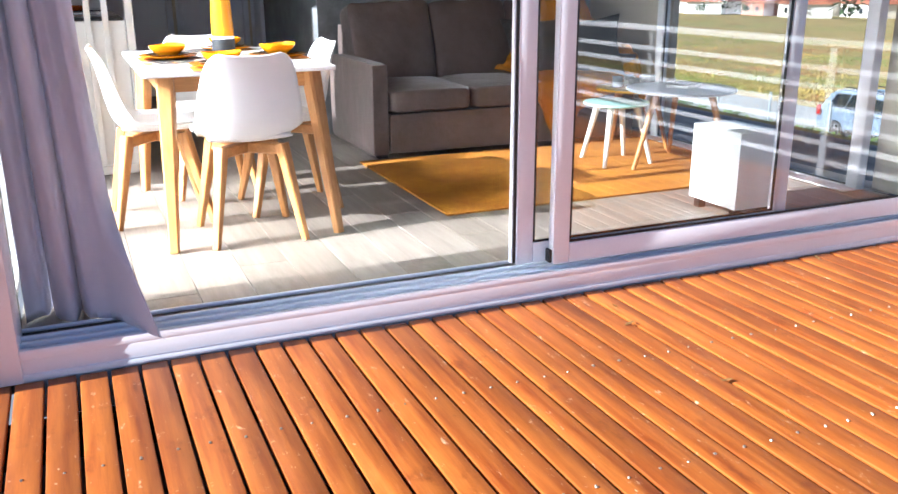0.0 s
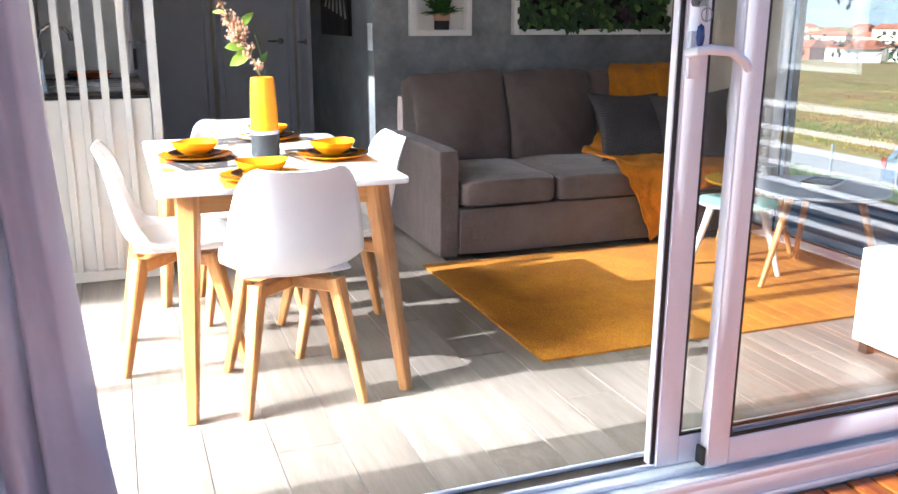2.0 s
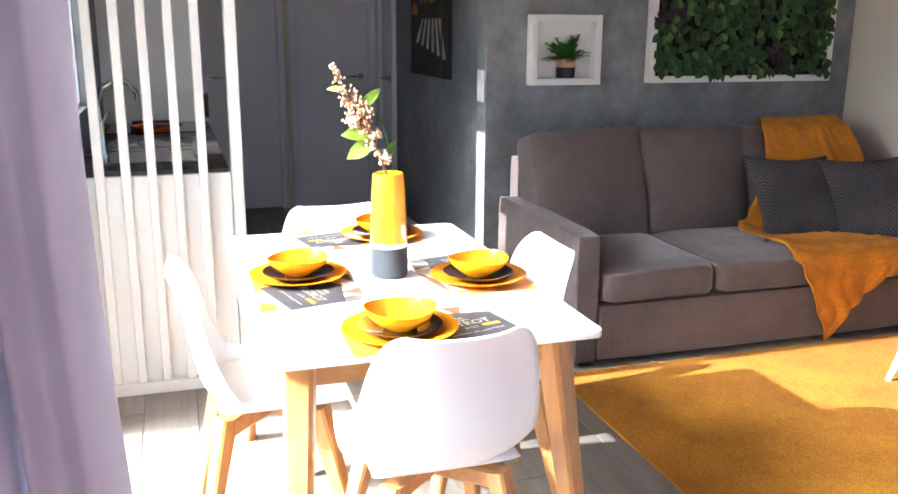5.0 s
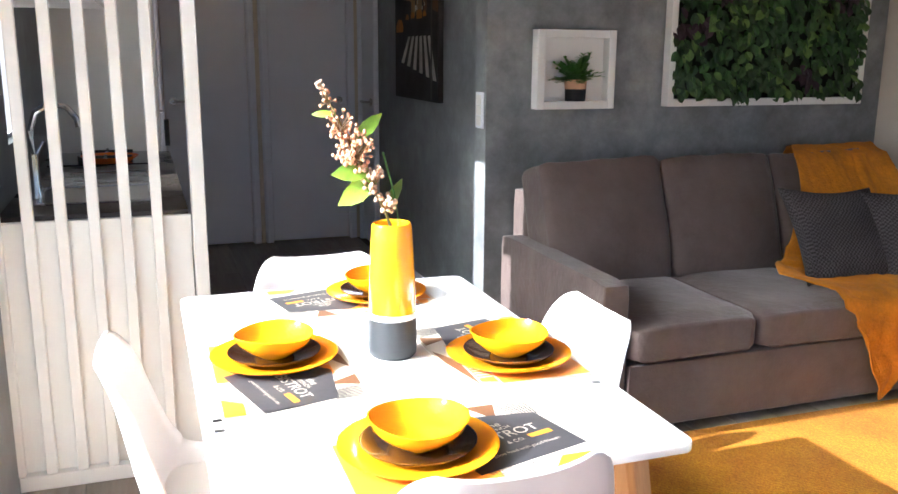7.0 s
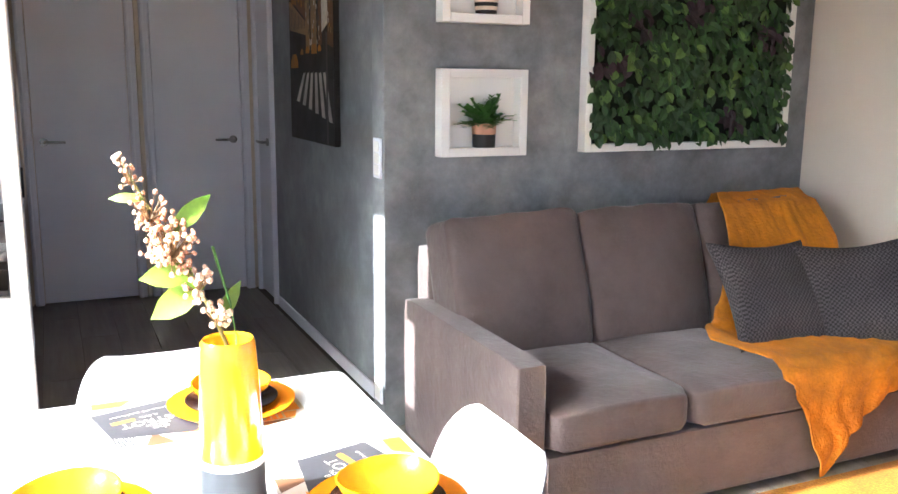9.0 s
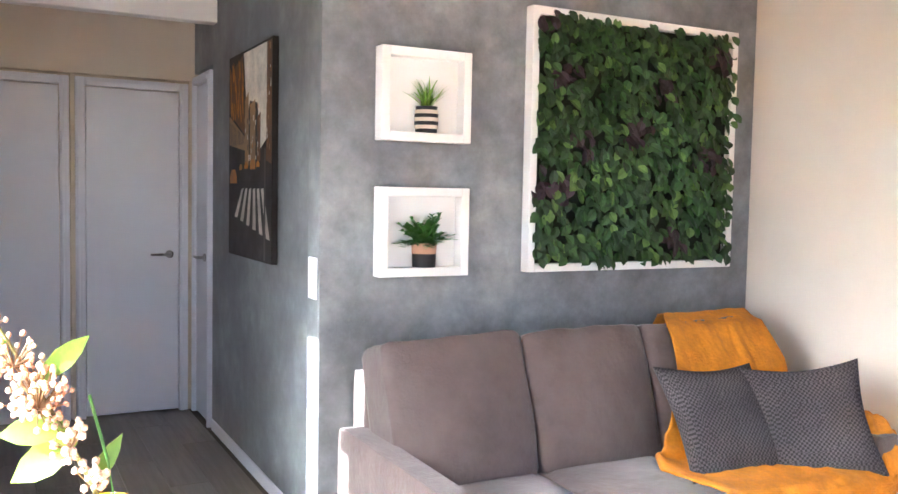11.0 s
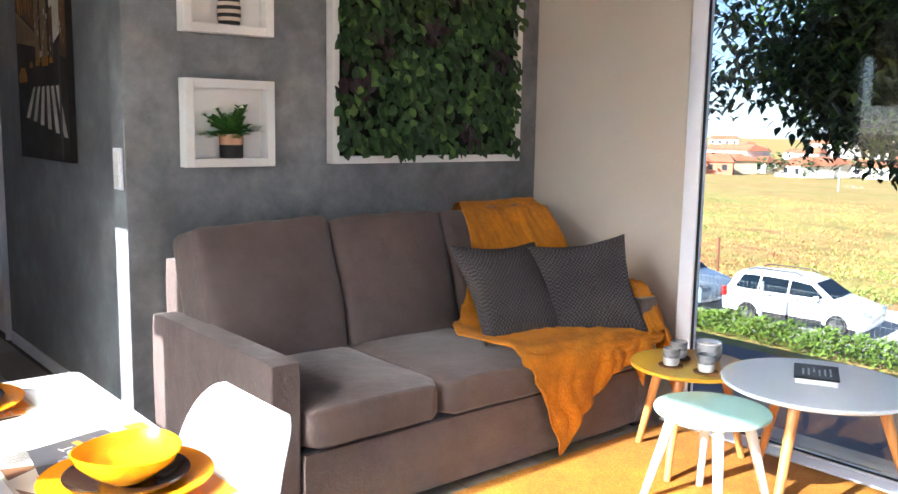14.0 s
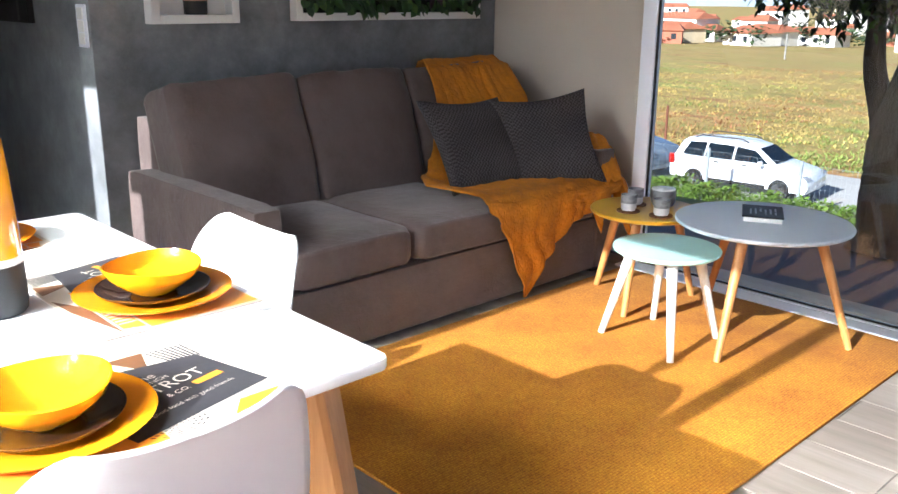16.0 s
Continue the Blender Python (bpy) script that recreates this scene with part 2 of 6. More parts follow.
# floor slab and planks
structure("floor", boxes((X_LEFT, Y_FRONT, -0.14, X_RIGHT + 0.02, Y_END + 0.14, -0.012)), surface("sub_floor", rgb("5a524a"), 0.8), "pale oak plank floor inside the mobile home")
structure("ceiling", boxes((X_LEFT - 0.15, Y_FRONT - 0.15, Z_CEIL, X_RIGHT + 0.15, Y_END + 0.12, Z_CEIL + 0.12)), CEIL, "white panelled ceiling")
structure("roof", boxes((X_LEFT - 0.3, Y_FRONT - 0.25, Z_CEIL + 0.125, X_RIGHT + 0.3, Y_END + 0.3, Z_CEIL + 0.2)), WHITE_PAINT, "flat white roof")

# sofa wall, its corner post and the hall side wall
structure("wall_sofa", boxes((X_CORNER, Y_SOFA, 0, X_RIGHT + 0.15, Y_SOFA + 0.14, Z_CEIL), r=0.003), WALLPAPER, "wall papered in clouded dark grey behind the sofa")
structure("wall_hall", boxes((X_HALL, Y_SOFA + 0.142, 0, X_HALL + 0.08, 8.80, Z_CEIL)), WALLPAPER, "hall side wall papered in clouded dark grey")
structure("wall_hall_top", boxes((X_HALL, 8.802, 2.26, X_HALL + 0.08, Y_END, Z_CEIL)), WALLPAPER, "dark grey wall above the side door")
structure("wall_end", boxes((X_LEFT, Y_END + 0.05, 0, X_RIGHT, Y_END + 0.15, Z_CEIL)), WARM_WHITE, "white wall at the end of the hall")
structure("beam", boxes((X_LEFT, 8.68, 2.49, X_HALL - 0.002, 8.78, Z_CEIL - 0.004), r=0.004), WHITE_PAINT, "white ceiling beam across the hall")
structure("wall_back_right", boxes((X_RIGHT, Y_SOFA + 0.142, 0, X_RIGHT + 0.14, Y_END + 0.15, Z_CEIL)), WARM_WHITE, "white outer wall")
structure("baseboard", boxes((X_HALL - 0.014, 6.71, 0, X_HALL - 0.002, 8.77, 0.07), r=0.003), DOOR_GREY, "grey baseboard along the hall wall")

# right wall with the tall window
WY0, WY1, WZ0, WZ1 = 3.62, 5.495, 0.03, 2.25
rw = boxes((X_RIGHT, WY1 + 0.085, 0, X_RIGHT + 0.14, Y_SOFA - 0.002, Z_CEIL), (X_RIGHT, WY1 - 0.03, 0, X_RIGHT + 0.012, WY1 + 0.084, Z_CEIL), (X_RIGHT, Y_FRONT, 0, X_RIGHT + 0.14, WY0, Z_CEIL),
           (X_RIGHT, WY0 + 0.001, WZ1 - 0.05, X_RIGHT + 0.14, WY1 - 0.031, Z_CEIL), (X_RIGHT, WY0 + 0.001, -0.14, X_RIGHT + 0.14, WY1 - 0.031, 0.0))
structure("wall_right", rw, WARM_WHITE, "warm white side wall with a tall window")


def window_unit(name, along, fixed, a0, a1, z0, z1, mullions, depth=0.07, w=0.055, label="", inset=0.5, low=None):
    """A glazed frame in a wall: along is the axis it runs on, fixed its place on the other axis; inset is the glass's place in the depth."""
    low = w if low is None else low
    root = tagged(new(name), label, "", "", "structure")
    def put(a, b, lo, hi, d0, d1):
        return (a, fixed + d0, lo, b, fixed + d1, hi) if along == "x" else (fixed + d0, a, lo, fixed + d1, b, hi)
    for a, b, lo, hi in ((a0, a0 + w, z0, z1), (a1 - w, a1, z0, z1), (a0 + w + 0.001, a1 - w - 0.001, z0, z0 + low), (a0 + w + 0.001, a1 - w - 0.001, z1 - w, z1)):
        part("window_frame", boxes(put(a, b, lo, hi, 0, depth), r=0.006, seg=2), WHITE_PVC, root)
    cuts = [a0 + w] + list(mullions) + [a1 - w]
    for mlo in mullions:
        part("mullion", boxes(put(mlo - 0.038, mlo + 0.038, z0 + low + 0.001, z1 - w - 0.001, 0.005, depth - 0.005), r=0.006, seg=2), WHITE_PVC, root)
    for a, b in zip(cuts, cuts[1:]):
        lo, hi = a + (w / 2 if a in mullions else 0), b - (w / 2 if b in mullions else 0)
        pane = part("pane", boxes(put(lo - 0.004, hi + 0.004, z0 + low - 0.004, z1 - w + 0.004, depth * inset - 0.003, depth * inset + 0.003)), GLASS, root)
        pane.visible_shadow = False
        for s0, s1, lo2, hi2 in ((lo, lo + 0.008, z0 + low, z1 - w), (hi - 0.008, hi, z0 + low, z1 - w), (lo + 0.008, hi - 0.008, z0 + low, z0 + low + 0.008)):
            part("gasket", boxes(put(s0, s1, lo2, hi2, depth * inset - 0.014, depth * inset - 0.004)), BLACK, root)
    return root


window_unit("window_1", "y", X_RIGHT - 0.115, WY0, WY1, 0.0, WZ1, [], 0.06, 0.078, "tall white-framed window onto the field", 0.42, 0.014)
structure("trim", boxes((3.86, WY0, 0.0, X_RIGHT - 0.116, WY1, 0.010), r=0.003), WHITE_PVC, "flat white threshold strip below the tall window")

# left wall with a glazed door and a small kitchen window, which let the sun in
LW = X_LEFT - 0.12
lw = boxes((LW, Y_FRONT - 0.12, -0.14, X_LEFT, 3.42, Z_CEIL), (LW, 5.40, 0, X_LEFT, 6.27, Z_CEIL), (LW, 6.70, 0, X_LEFT, Y_END + 0.15, Z_CEIL),
           (LW, 3.421, 2.19, X_LEFT, 5.399, Z_CEIL), (LW, 6.271, 0, X_LEFT, 6.699, 1.08), (LW, 6.271, 2.00, X_LEFT, 6.699, Z_CEIL))
structure("wall_left", lw, WALLPAPER, "grey papered side wall on the sunny side")
window_unit("window_2", "y", LW + 0.03, 3.42, 5.40, -0.05, 2.19, [4.345], 0.06, 0.03, "glazed side door that lets the sun in")
window_unit("window_3", "y", LW + 0.03, 6.27, 6.70, 1.08, 2.00, [], 0.06, 0.02, "small kitchen window")

# front sliding door: sill, frame, the closed half and the leaf slid behind it
FX0, FX1 = -0.17, X_RIGHT + 0.14
door = tagged(new("door_1"), "white sliding glass door, left leaf slid open", "", "", "structure")
part("sill", boxes((FX0, 3.10, -0.24, FX1, 3.30, -0.012), r=0.003), WHITE_PVC, door)
part("sill_nose", boxes((FX0, 3.085, -0.10, FX1, 3.0995, 0.004), (FX0, 3.078, -0.022, FX1, 3.0985, 0.008), (FX0, 3.08, -0.10, FX1, 3.0985, -0.075), r=0.003, seg=2), WHITE_PVC, door)
for y, h in ((3.150, 0.004), (3.212, 0.004), (3.285, 0.003)):
    part("track", boxes((FX0 + 0.03, y, -0.0115, FX1, y + 0.012, h), r=0.003), WHITE_PVC, door)
part("jamb", boxes((FX0 - 0.05, 3.07, -0.10, FX0 + 0.035, 3.30, 2.2), r=0.006, seg=2), WHITE_PVC, door)
part("jamb", boxes((FX1 - 0.10, 3.09, -0.03, FX1, 3.28, 2.2), r=0.006, seg=2), WHITE_PVC, door)
part("corner_board", boxes((FX0 - 0.13, 3.02, -0.24, FX0 - 0.052, 3.12, 2.66), r=0.004), WHITE_PVC, door)
part("head", boxes((FX0 - 0.05, 3.07, 2.2, FX1, 3.30, 2.30), r=0.006, seg=2), WHITE_PVC, door)


def leaf(x0, x1, y, z0, z1, w, name):
    root = part(name, boxes((x0, y, z0, x0 + w, y + 0.04, z1), (x1 - w, y, z0, x1, y + 0.04, z1), (x0 + w, y, z0, x1 - w, y + 0.04, z0 + 0.085), (x0 + w, y, z1 - 0.07, x1 - w, y + 0.04, z1), r=0.006, seg=2), WHITE_PVC, door)
    pane = part("pane", boxes((x0 + w - 0.004, y + 0.017, z0 + 0.081, x1 - w + 0.004, y + 0.023, z1 - 0.066)), GLASS, root)
    pane.visible_shadow = False
    part("gasket", boxes((x0 + w, y + 0.004, z0 + 0.085, x0 + w + 0.008, y + 0.012, z1 - 0.07), (x1 - w - 0.008, y + 0.004, z0 + 0.085, x1 - w, y + 0.012, z1 - 0.07), (x0 + w + 0.008, y + 0.004, z0 + 0.085, x1 - w - 0.008, y + 0.012, z0 + 0.093)), BLACK, root)
    return root


open_leaf = leaf(1.650, 3.015, 3.165, 0.022, 2.19, 0.074, "sliding_leaf")
fixed_leaf = leaf(1.783, FX1 - 0.10, 3.11, 0.022, 2.19, 0.075, "fixed_leaf")
part("seal", boxes((1.638, 3.172, 0.03, 1.6495, 3.196, 2.18), r=0.002), BLACK, open_leaf, "black rubber seal")
part("edge_trim", boxes((1.632, 3.176, 0.03, 1.6375, 3.200, 2.18), r=0.001), WHITE_PVC, open_leaf)
part("lock", boxes((1.770, 3.115, 0.03, 1.7825, 3.15, 0.085), r=0.003), BLACK, fixed_leaf)
structure("wall_front_top", boxes((X_LEFT - 0.12, 3.09, 2.302, FX1, 3.24, Z_CEIL)), WHITE_PAINT, "white wall above the sliding door")

# deck
deck = tagged(new("deck"), "oiled orange pine deck boards with dark gaps", "", "", "structure")
part("joists", boxes(*[(-4.0, y, -0.30, 4.35, y + 0.05, -0.172) for y in (-3.4, -2.6, -1.8, -1.0, -0.2, 0.6, 1.4, 2.2, 2.9)]), surface("dark_joist", rgb("2a1c12"), 0.8), deck)
bm = boxes((-0.0415, -3.5, -0.028, 0.0415, 3.075, 0.0), r=0.005, seg=2)
first = part("board", bm, DECKWOOD, deck)
first.location = (-3.879, 0, DECK_Z)
for i in range(1, 88):
    b = new("board", first.data)
    b.parent = deck
    b.location = (-3.879 + 0.094 * i, random.uniform(-0.004, 0.004), DECK_Z + random.uniform(-0.0015, 0.0015))

SCREW = surface("dull_steel_screw", rgb("a0978a"), 0.4, 0.1, 30, 90, 0.0, metal=0.6)
bm = bmesh.new()
for i in range(40, 88):
    for y in (2.46, 1.86, 1.26, 0.66):
        x = -3.879 + 0.094 * i + random.uniform(-0.008, 0.008)
        rod(bm, (x, y + random.uniform(-0.01, 0.01), DECK_Z - 0.001), (x, y, DECK_Z + 0.003), 0.0045, 0.0035, 6)
part("screws", bm, SCREW, deck, "dull steel screw heads")["kind"] = "stuff"

# floor planks
planks = bpy.data.objects["floor"]
pm = to_object("plank", boxes((-0.098, -0.598, -0.01, 0.098, 0.598, 0.0), r=0.0015), PLANK, 30)
pm.parent, pm.location = planks, (-0.04, 3.7, 0)
for i in range(21):
    x = -0.04 + 0.1985 * i
    y = 3.75 - (i * 0.47) % 1.2
    while y < 9.9:
        y0, y1 = max(y - 0.6, 3.30), min(y + 0.6, 9.47)
        if y1 - y0 > 0.05 and not (x > 1.9 and y0 > 6.6) and not (i == 0 and abs(y - 3.75) < 0.01):
            p = new("plank", pm.data)
            p.parent, p.location, p.scale = planks, (x, (y0 + y1) / 2, random.uniform(-0.0006, 0)), (1, (y1 - y0 - 0.003) / 1.196, 1)
        y += 1.2
pm.location = (-0.04, 3.9, 0)


# ---- living corner: sofa, rug, tables ----
def velvet(name, colour):
    m, nt, b = base_mat(name)
    v = coords(nt)
    n1, n2 = noise_tex(nt, v, 3.5, 6, 0.7), noise_tex(nt, v, 11, 6, 0.75)
    nt.links.new(ramp(nt, n1, [(0.3, tone(colour, 0.68)), (0.5, colour), (0.72, tone(colour, 1.25))]), b.inputs["Base Color"])
    b.inputs["Roughness"].default_value = 0.75
    b.inputs["Sheen Weight"].default_value = 0.25
    b.inputs["Sheen Roughness"].default_value = 0.4
    bump(nt, b, n2, 0.5, 0.016)
    return m


SOFA_FABRIC = velvet("taupe_velour", rgb("5b4d48"))


def cushion(w, d, h, nx=18, ny=14, puff=0.6, wave=0.006, seed=0, corner=0.0):
    """A stuffed cushion, w x d with thickness h, centred, with rounded rims, a seam line and soft dents."""
    bm = bmesh.new()
    def f(u, v, s):
        x, y = (u - 0.5) * w, (v - 0.5) * d
        ex, ey = abs(2 * u - 1), abs(2 * v - 1)
        bulge = (1 - ex ** 6) ** 0.4 * (1 - ey ** 6) ** 0.4 if max(ex, ey) < 1 else 0.0
        dent = noise.noise(Vector((x * 5 + seed, y * 5, s * 3.0))) * wave
        full = (1 - ex ** 2) * (1 - ey ** 2)
        z = s * (h / 2) * (bulge * (1 - puff) + puff * full ** 0.35) + dent * bulge
        k = 1 + corner * (ex * ey) ** 2
        side = 1 - corner * 0.9 * ((1 - ex ** 2) * ey ** 6 + (1 - ey ** 2) * ex ** 6) * 0.5
        return Vector((x * k * side, y * k * side, z))
    tops = []
    for s in (1, -1):
        vs = [[None] * (ny + 1) for _ in range(nx + 1)]
        for i in range(nx + 1):
            for j in range(ny + 1):
                u = 0.5 - 0.5 * math.cos(math.pi * i / nx)
                v = 0.5 - 0.5 * math.cos(math.pi * j / ny)
                rim = i in (0, nx) or j in (0, ny)
                if s == -1 and rim:
                    vs[i][j] = tops[0][i][j]
                else:
                    vs[i][j] = bm.verts.new(f(u, v, s))
        tops.append(vs)
        for i in range(nx):
            for j in range(ny):
                q = (vs[i][j], vs[i + 1][j], vs[i + 1][j + 1], vs[i][j + 1])
                bm.faces.new(q if s == 1 else q[::-1])
    bmesh.ops.recalc_face_normals(bm, faces=bm.faces)
    return bm


def placed(bm, m):
    bmesh.ops.transform(bm, matrix=m, verts=bm.verts)
    return bm


def soft_box(x0, y0, z0, x1, y1, z1, r=0.025, dent=0.004, cuts=7, seed=0.0):
    """An upholstered block: rounded edges and slight unevenness."""
    bm = boxes((x0, y0, z0, x1, y1, z1))
    bmesh.ops.subdivide_edges(bm, edges=bm.edges, cuts=cuts, use_grid_fill=True)
    c = Vector(((x0 + x1) / 2, (y0 + y1) / 2, (z0 + z1) / 2))
    hs = Vector(((x1 - x0) / 2, (y1 - y0) / 2, (z1 - z0) / 2))
    for v in bm.verts:
        p = v.co - c
        q = Vector([max(-(h - r), min(h - r, a)) for a, h in zip(p, hs)])
        d = p - q
        if d.length > 1e-6 and sum(1 for k in range(3) if abs(abs(p[k]) - hs[k]) < 1e-5) > 1:
            d = d.normalized() * r
            p = q + d
        n = noise.noise(Vector((v.co.x * 4 + seed, v.co.y * 4, v.co.z * 4)))
        v.co = c + p * (1 + n * dent / max(hs.length, 0.1))
    return bm


def sofa():
    x0, x1, y0, y1 = 1.83, 3.80, 5.46, 6.54
    s = thing("sofa", "two-seater taupe velour sofa bed against the grey wall", "sofa", pose(x0, y0, 0))
    w, d = x1 - x0, y1 - y0
    for a, b in ((0.0, 0.118), (w - 0.135, w)):
        part("armrest", soft_box(a, 0.02, 0.022, b, d - 0.10, 0.60, 0.022, 0.006, 9, a), SOFA_FABRIC, s)
    part("front_panel", soft_box(0.120, 0.012, 0.03, w - 0.137, 0.10, 0.285, 0.015, 0.004, 7, 2), SOFA_FABRIC, s)
    part("base", boxes((0.137, 0.102, 0.03, w - 0.137, d - 0.02, 0.28)), SOFA_FABRIC, s)
    part("back_frame", soft_box(0.10, d - 0.17, 0.10, w - 0.06, d, 0.80, 0.02), SOFA_FABRIC, s)
    third = (w - 0.261) / 3
    for k, (a, b) in enumerate([(0.122 + third * i + 0.002, 0.122 + third * (i + 1) - 0.002) for i in range(3)]):
        bm = soft_box(a, 0.004, 0.285, b, d - 0.30, 0.44, 0.045, 0.01, 11, k * 7)
        for v in bm.verts:
            if v.co.z > 0.40:
                u, t = (v.co.x - a) / (b - a), v.co.y / (d - 0.30)
                v.co.z += 0.02 * math.sin(math.pi * min(max(u, 0), 1)) * math.sin(math.pi * min(max(t, 0), 1)) + 0.005 * noise.noise(v.co * 6)
        part("seat_cushion", bm, SOFA_FABRIC, s, "plump taupe seat cushion", 180)
    for k, (a, b) in enumerate([(0.095 + 0.60 * i, 0.69 + 0.60 * i) for i in range(2)] + [(1.295, w - 0.09)]):
        bm = soft_box(a, -0.10, 0.0, b, 0.12, 0.555, 0.024, 0.012, 19, 3 + k * 5)
        for v in bm.verts:
            u, t = (v.co.x - a) / (b - a), v.co.z / 0.555
            u, t = min(max(u, 0), 1), min(max(t, 0), 1)
            v.co.y += (-0.055 if v.co.y < 0 else 0.0) * math.sin(math.pi * u) ** 0.5 * math.sin(math.pi * (0.15 + 0.8 * t)) + 0.012 * noise.noise(v.co * 5 + Vector((k * 9, 0, 0))) + 0.007 * noise.noise(Vector((v.co.x * 16 + v.co.z * 9, k * 3.0, v.co.z * 6)))
            if t > 0.8:
                v.co.z += 0.010 * noise.noise(Vector((v.co.x * 9, v.co.y * 9, 2.0))) + 0.008 * (u - 0.5)
        placed(bm, pose(0, d - 0.39, 0.40, -19))
        part("back_cushion", bm, SOFA_FABRIC, s, "slouching taupe back cushion", 180)
    for x in (0.08, w - 0.08):
        for y in (0.08, d - 0.12):
            part("foot", boxes((x - 0.03, y - 0.03, 0, x + 0.03, y + 0.03, 0.03)), BLACK, s)
    return s


sofa()


def rug_material():
    m, nt, b = base_mat("mustard_woven_wool")
    v = coords(nt)
    n1 = noise_tex(nt, v, 3.0, 5, 0.65)
    n2 = noise_tex(nt, coords(nt, (1, 0.6, 1)), 190, 3)
    w = nt.nodes.new("ShaderNodeTexWave")
    w.inputs["Scale"].default_value, w.inputs["Distortion"].default_value, w.inputs["Detail Scale"].default_value = 32.0, 1.2, 4.0
    w.bands_direction = "Y"
    nt.links.new(v, w.inputs["Vector"])
    col = ramp(nt, n1, [(0.3, rgb("a96c07")), (0.7, rgb("cd9216"))])
    col = mixc(nt, col, ramp(nt, w.outputs["Fac"], [(0.1, rgb("c8a868")), (0.6, rgb("ffffff"))]), 0.45, "MULTIPLY")
    col = mixc(nt, col, ramp(nt, n2, [(0.35, rgb("c0a060")), (0.65, rgb("ffffff"))]), 0.8, "MULTIPLY")
    nt.links.new(col, b.inputs["Base Color"])
    b.inputs["Roughness"].default_value = 0.95
    bump(nt, b, mixc(nt, w.outputs["Color"], n2, 0.6), 0.25, 0.004)
    return m


bm = boxes((1.725, 4.035, 0.0, 3.84, 5.44, 0.012), r=0.004, seg=2)
rug = solid("rug", bm, rug_material(), "mustard yellow woven wool rug in front of the sofa", "rug")

TABLE_WHITE = surface("white_lacquer", rgb("f1f1f0"), 0.25, 0.02, 1.5, 120, 0.02)
BEECH_X = wood("light_beech_rail", rgb("d99d5c"), rgb("b57a3e"), 0.45, "X", 16)


def rounded_slab(x0, y0, x1, y1, z0, z1, r_near, r_far):
    """A board whose near and far pairs of corners are rounded in plan, with softened edges."""
    pts = []
    for cx, cy, r, a0 in ((x0, y0, r_near, 180), (x1, y0, r_near, 270), (x1, y1, r_far, 0), (x0, y1, r_far, 90)):
        if r == 0:
            pts.append((cx, cy))
            continue
        ox, oy = (cx + r if cx == x0 else cx - r), (cy + r if cy == y0 else cy - r)
        pts += [(ox + r * math.cos(radians(a0 + 15 * i)), oy + r * math.sin(radians(a0 + 15 * i))) for i in range(7)]
    bm = bmesh.new()
    face = bm.faces.new([bm.verts.new((x, y, z0)) for x, y in pts])
    top = bmesh.ops.extrude_face_region(bm, geom=[face])["geom"]
    bmesh.ops.translate(bm, vec=(0, 0, z1 - z0), verts=[v for v in top if isinstance(v, bmesh.types.BMVert)])
    bmesh.ops.recalc_face_normals(bm, faces=bm.faces)
    rim = [e for e in bm.edges if abs(e.verts[0].co.z - e.verts[1].co.z) < 1e-6]
    bmesh.ops.bevel(bm, geom=rim, offset=0.005, segments=2, profile=0.5, affect="EDGES")
    return bm


def dining_table():
    x0, x1, y0, y1, h = 0.380, 1.198, 4.02, 5.25, 0.75
    t = thing("dining_table", "white extending dining table with splayed beech legs", "table", pose(x0, y0, 0))
    w, d = x1 - x0, y1 - y0
    split = 0.335
    for n, a, b in (("leaf", 0.0, split - 0.0015), ("tabletop", split + 0.0015, d)):
        part(n, rounded_slab(0, a, w, b, h - 0.022, h, 0.022 if n == "leaf" else 0.0, 0.0 if n == "leaf" else 0.03), TABLE_WHITE, t, "white lacquered top")
    for y in (0.07, d - 0.09):
        part("apron", boxes((0.09, y, h - 0.09, w - 0.09, y + 0.02, h - 0.0225)), BEECH_X, t)
    for x in (0.07, w - 0.09):
        part("apron", boxes((x, 0.11, h - 0.09, x + 0.02, d - 0.11, h - 0.0225)), BEECH, t)
    for sx, sy, fx, fy in ((0.10, 0.085, 0.055, -0.06), (w - 0.10, 0.085, w - 0.035, -0.035), (0.10, d - 0.085, 0.045, d - 0.03), (w - 0.10, d - 0.085, w - 0.045, d - 0.03)):
        part("leg", rod(bmesh.new(), (sx, sy, h - 0.023), (fx, fy, 0.0), 0.036, 0.019, square=True), BEECH, t, "tapered beech leg")
    for x in (0.012, w - 0.05):
        for yy in (0.30, 0.345):
            part("hinge", boxes((x + 0.008, yy, h - 0.0005, x + 0.026, yy + 0.012, h + 0.0008)), METAL, t)
    return t


dining_table()

SHELL = surface("white_polypropylene", rgb("eeeeee"), 0.38, 0.02, 2.0, 200, 0.02)
b_ = SHELL.node_tree.nodes["Principled BSDF"]
b_.inputs["Subsurface Weight"].default_value = 0.25
b_.inputs["Subsurface Radius"].default_value = (0.02, 0.02, 0.02)
PAD = surface("white_leatherette", rgb("e9e8e6"), 0.45, 0.03, 3.0, 180, 0.06)


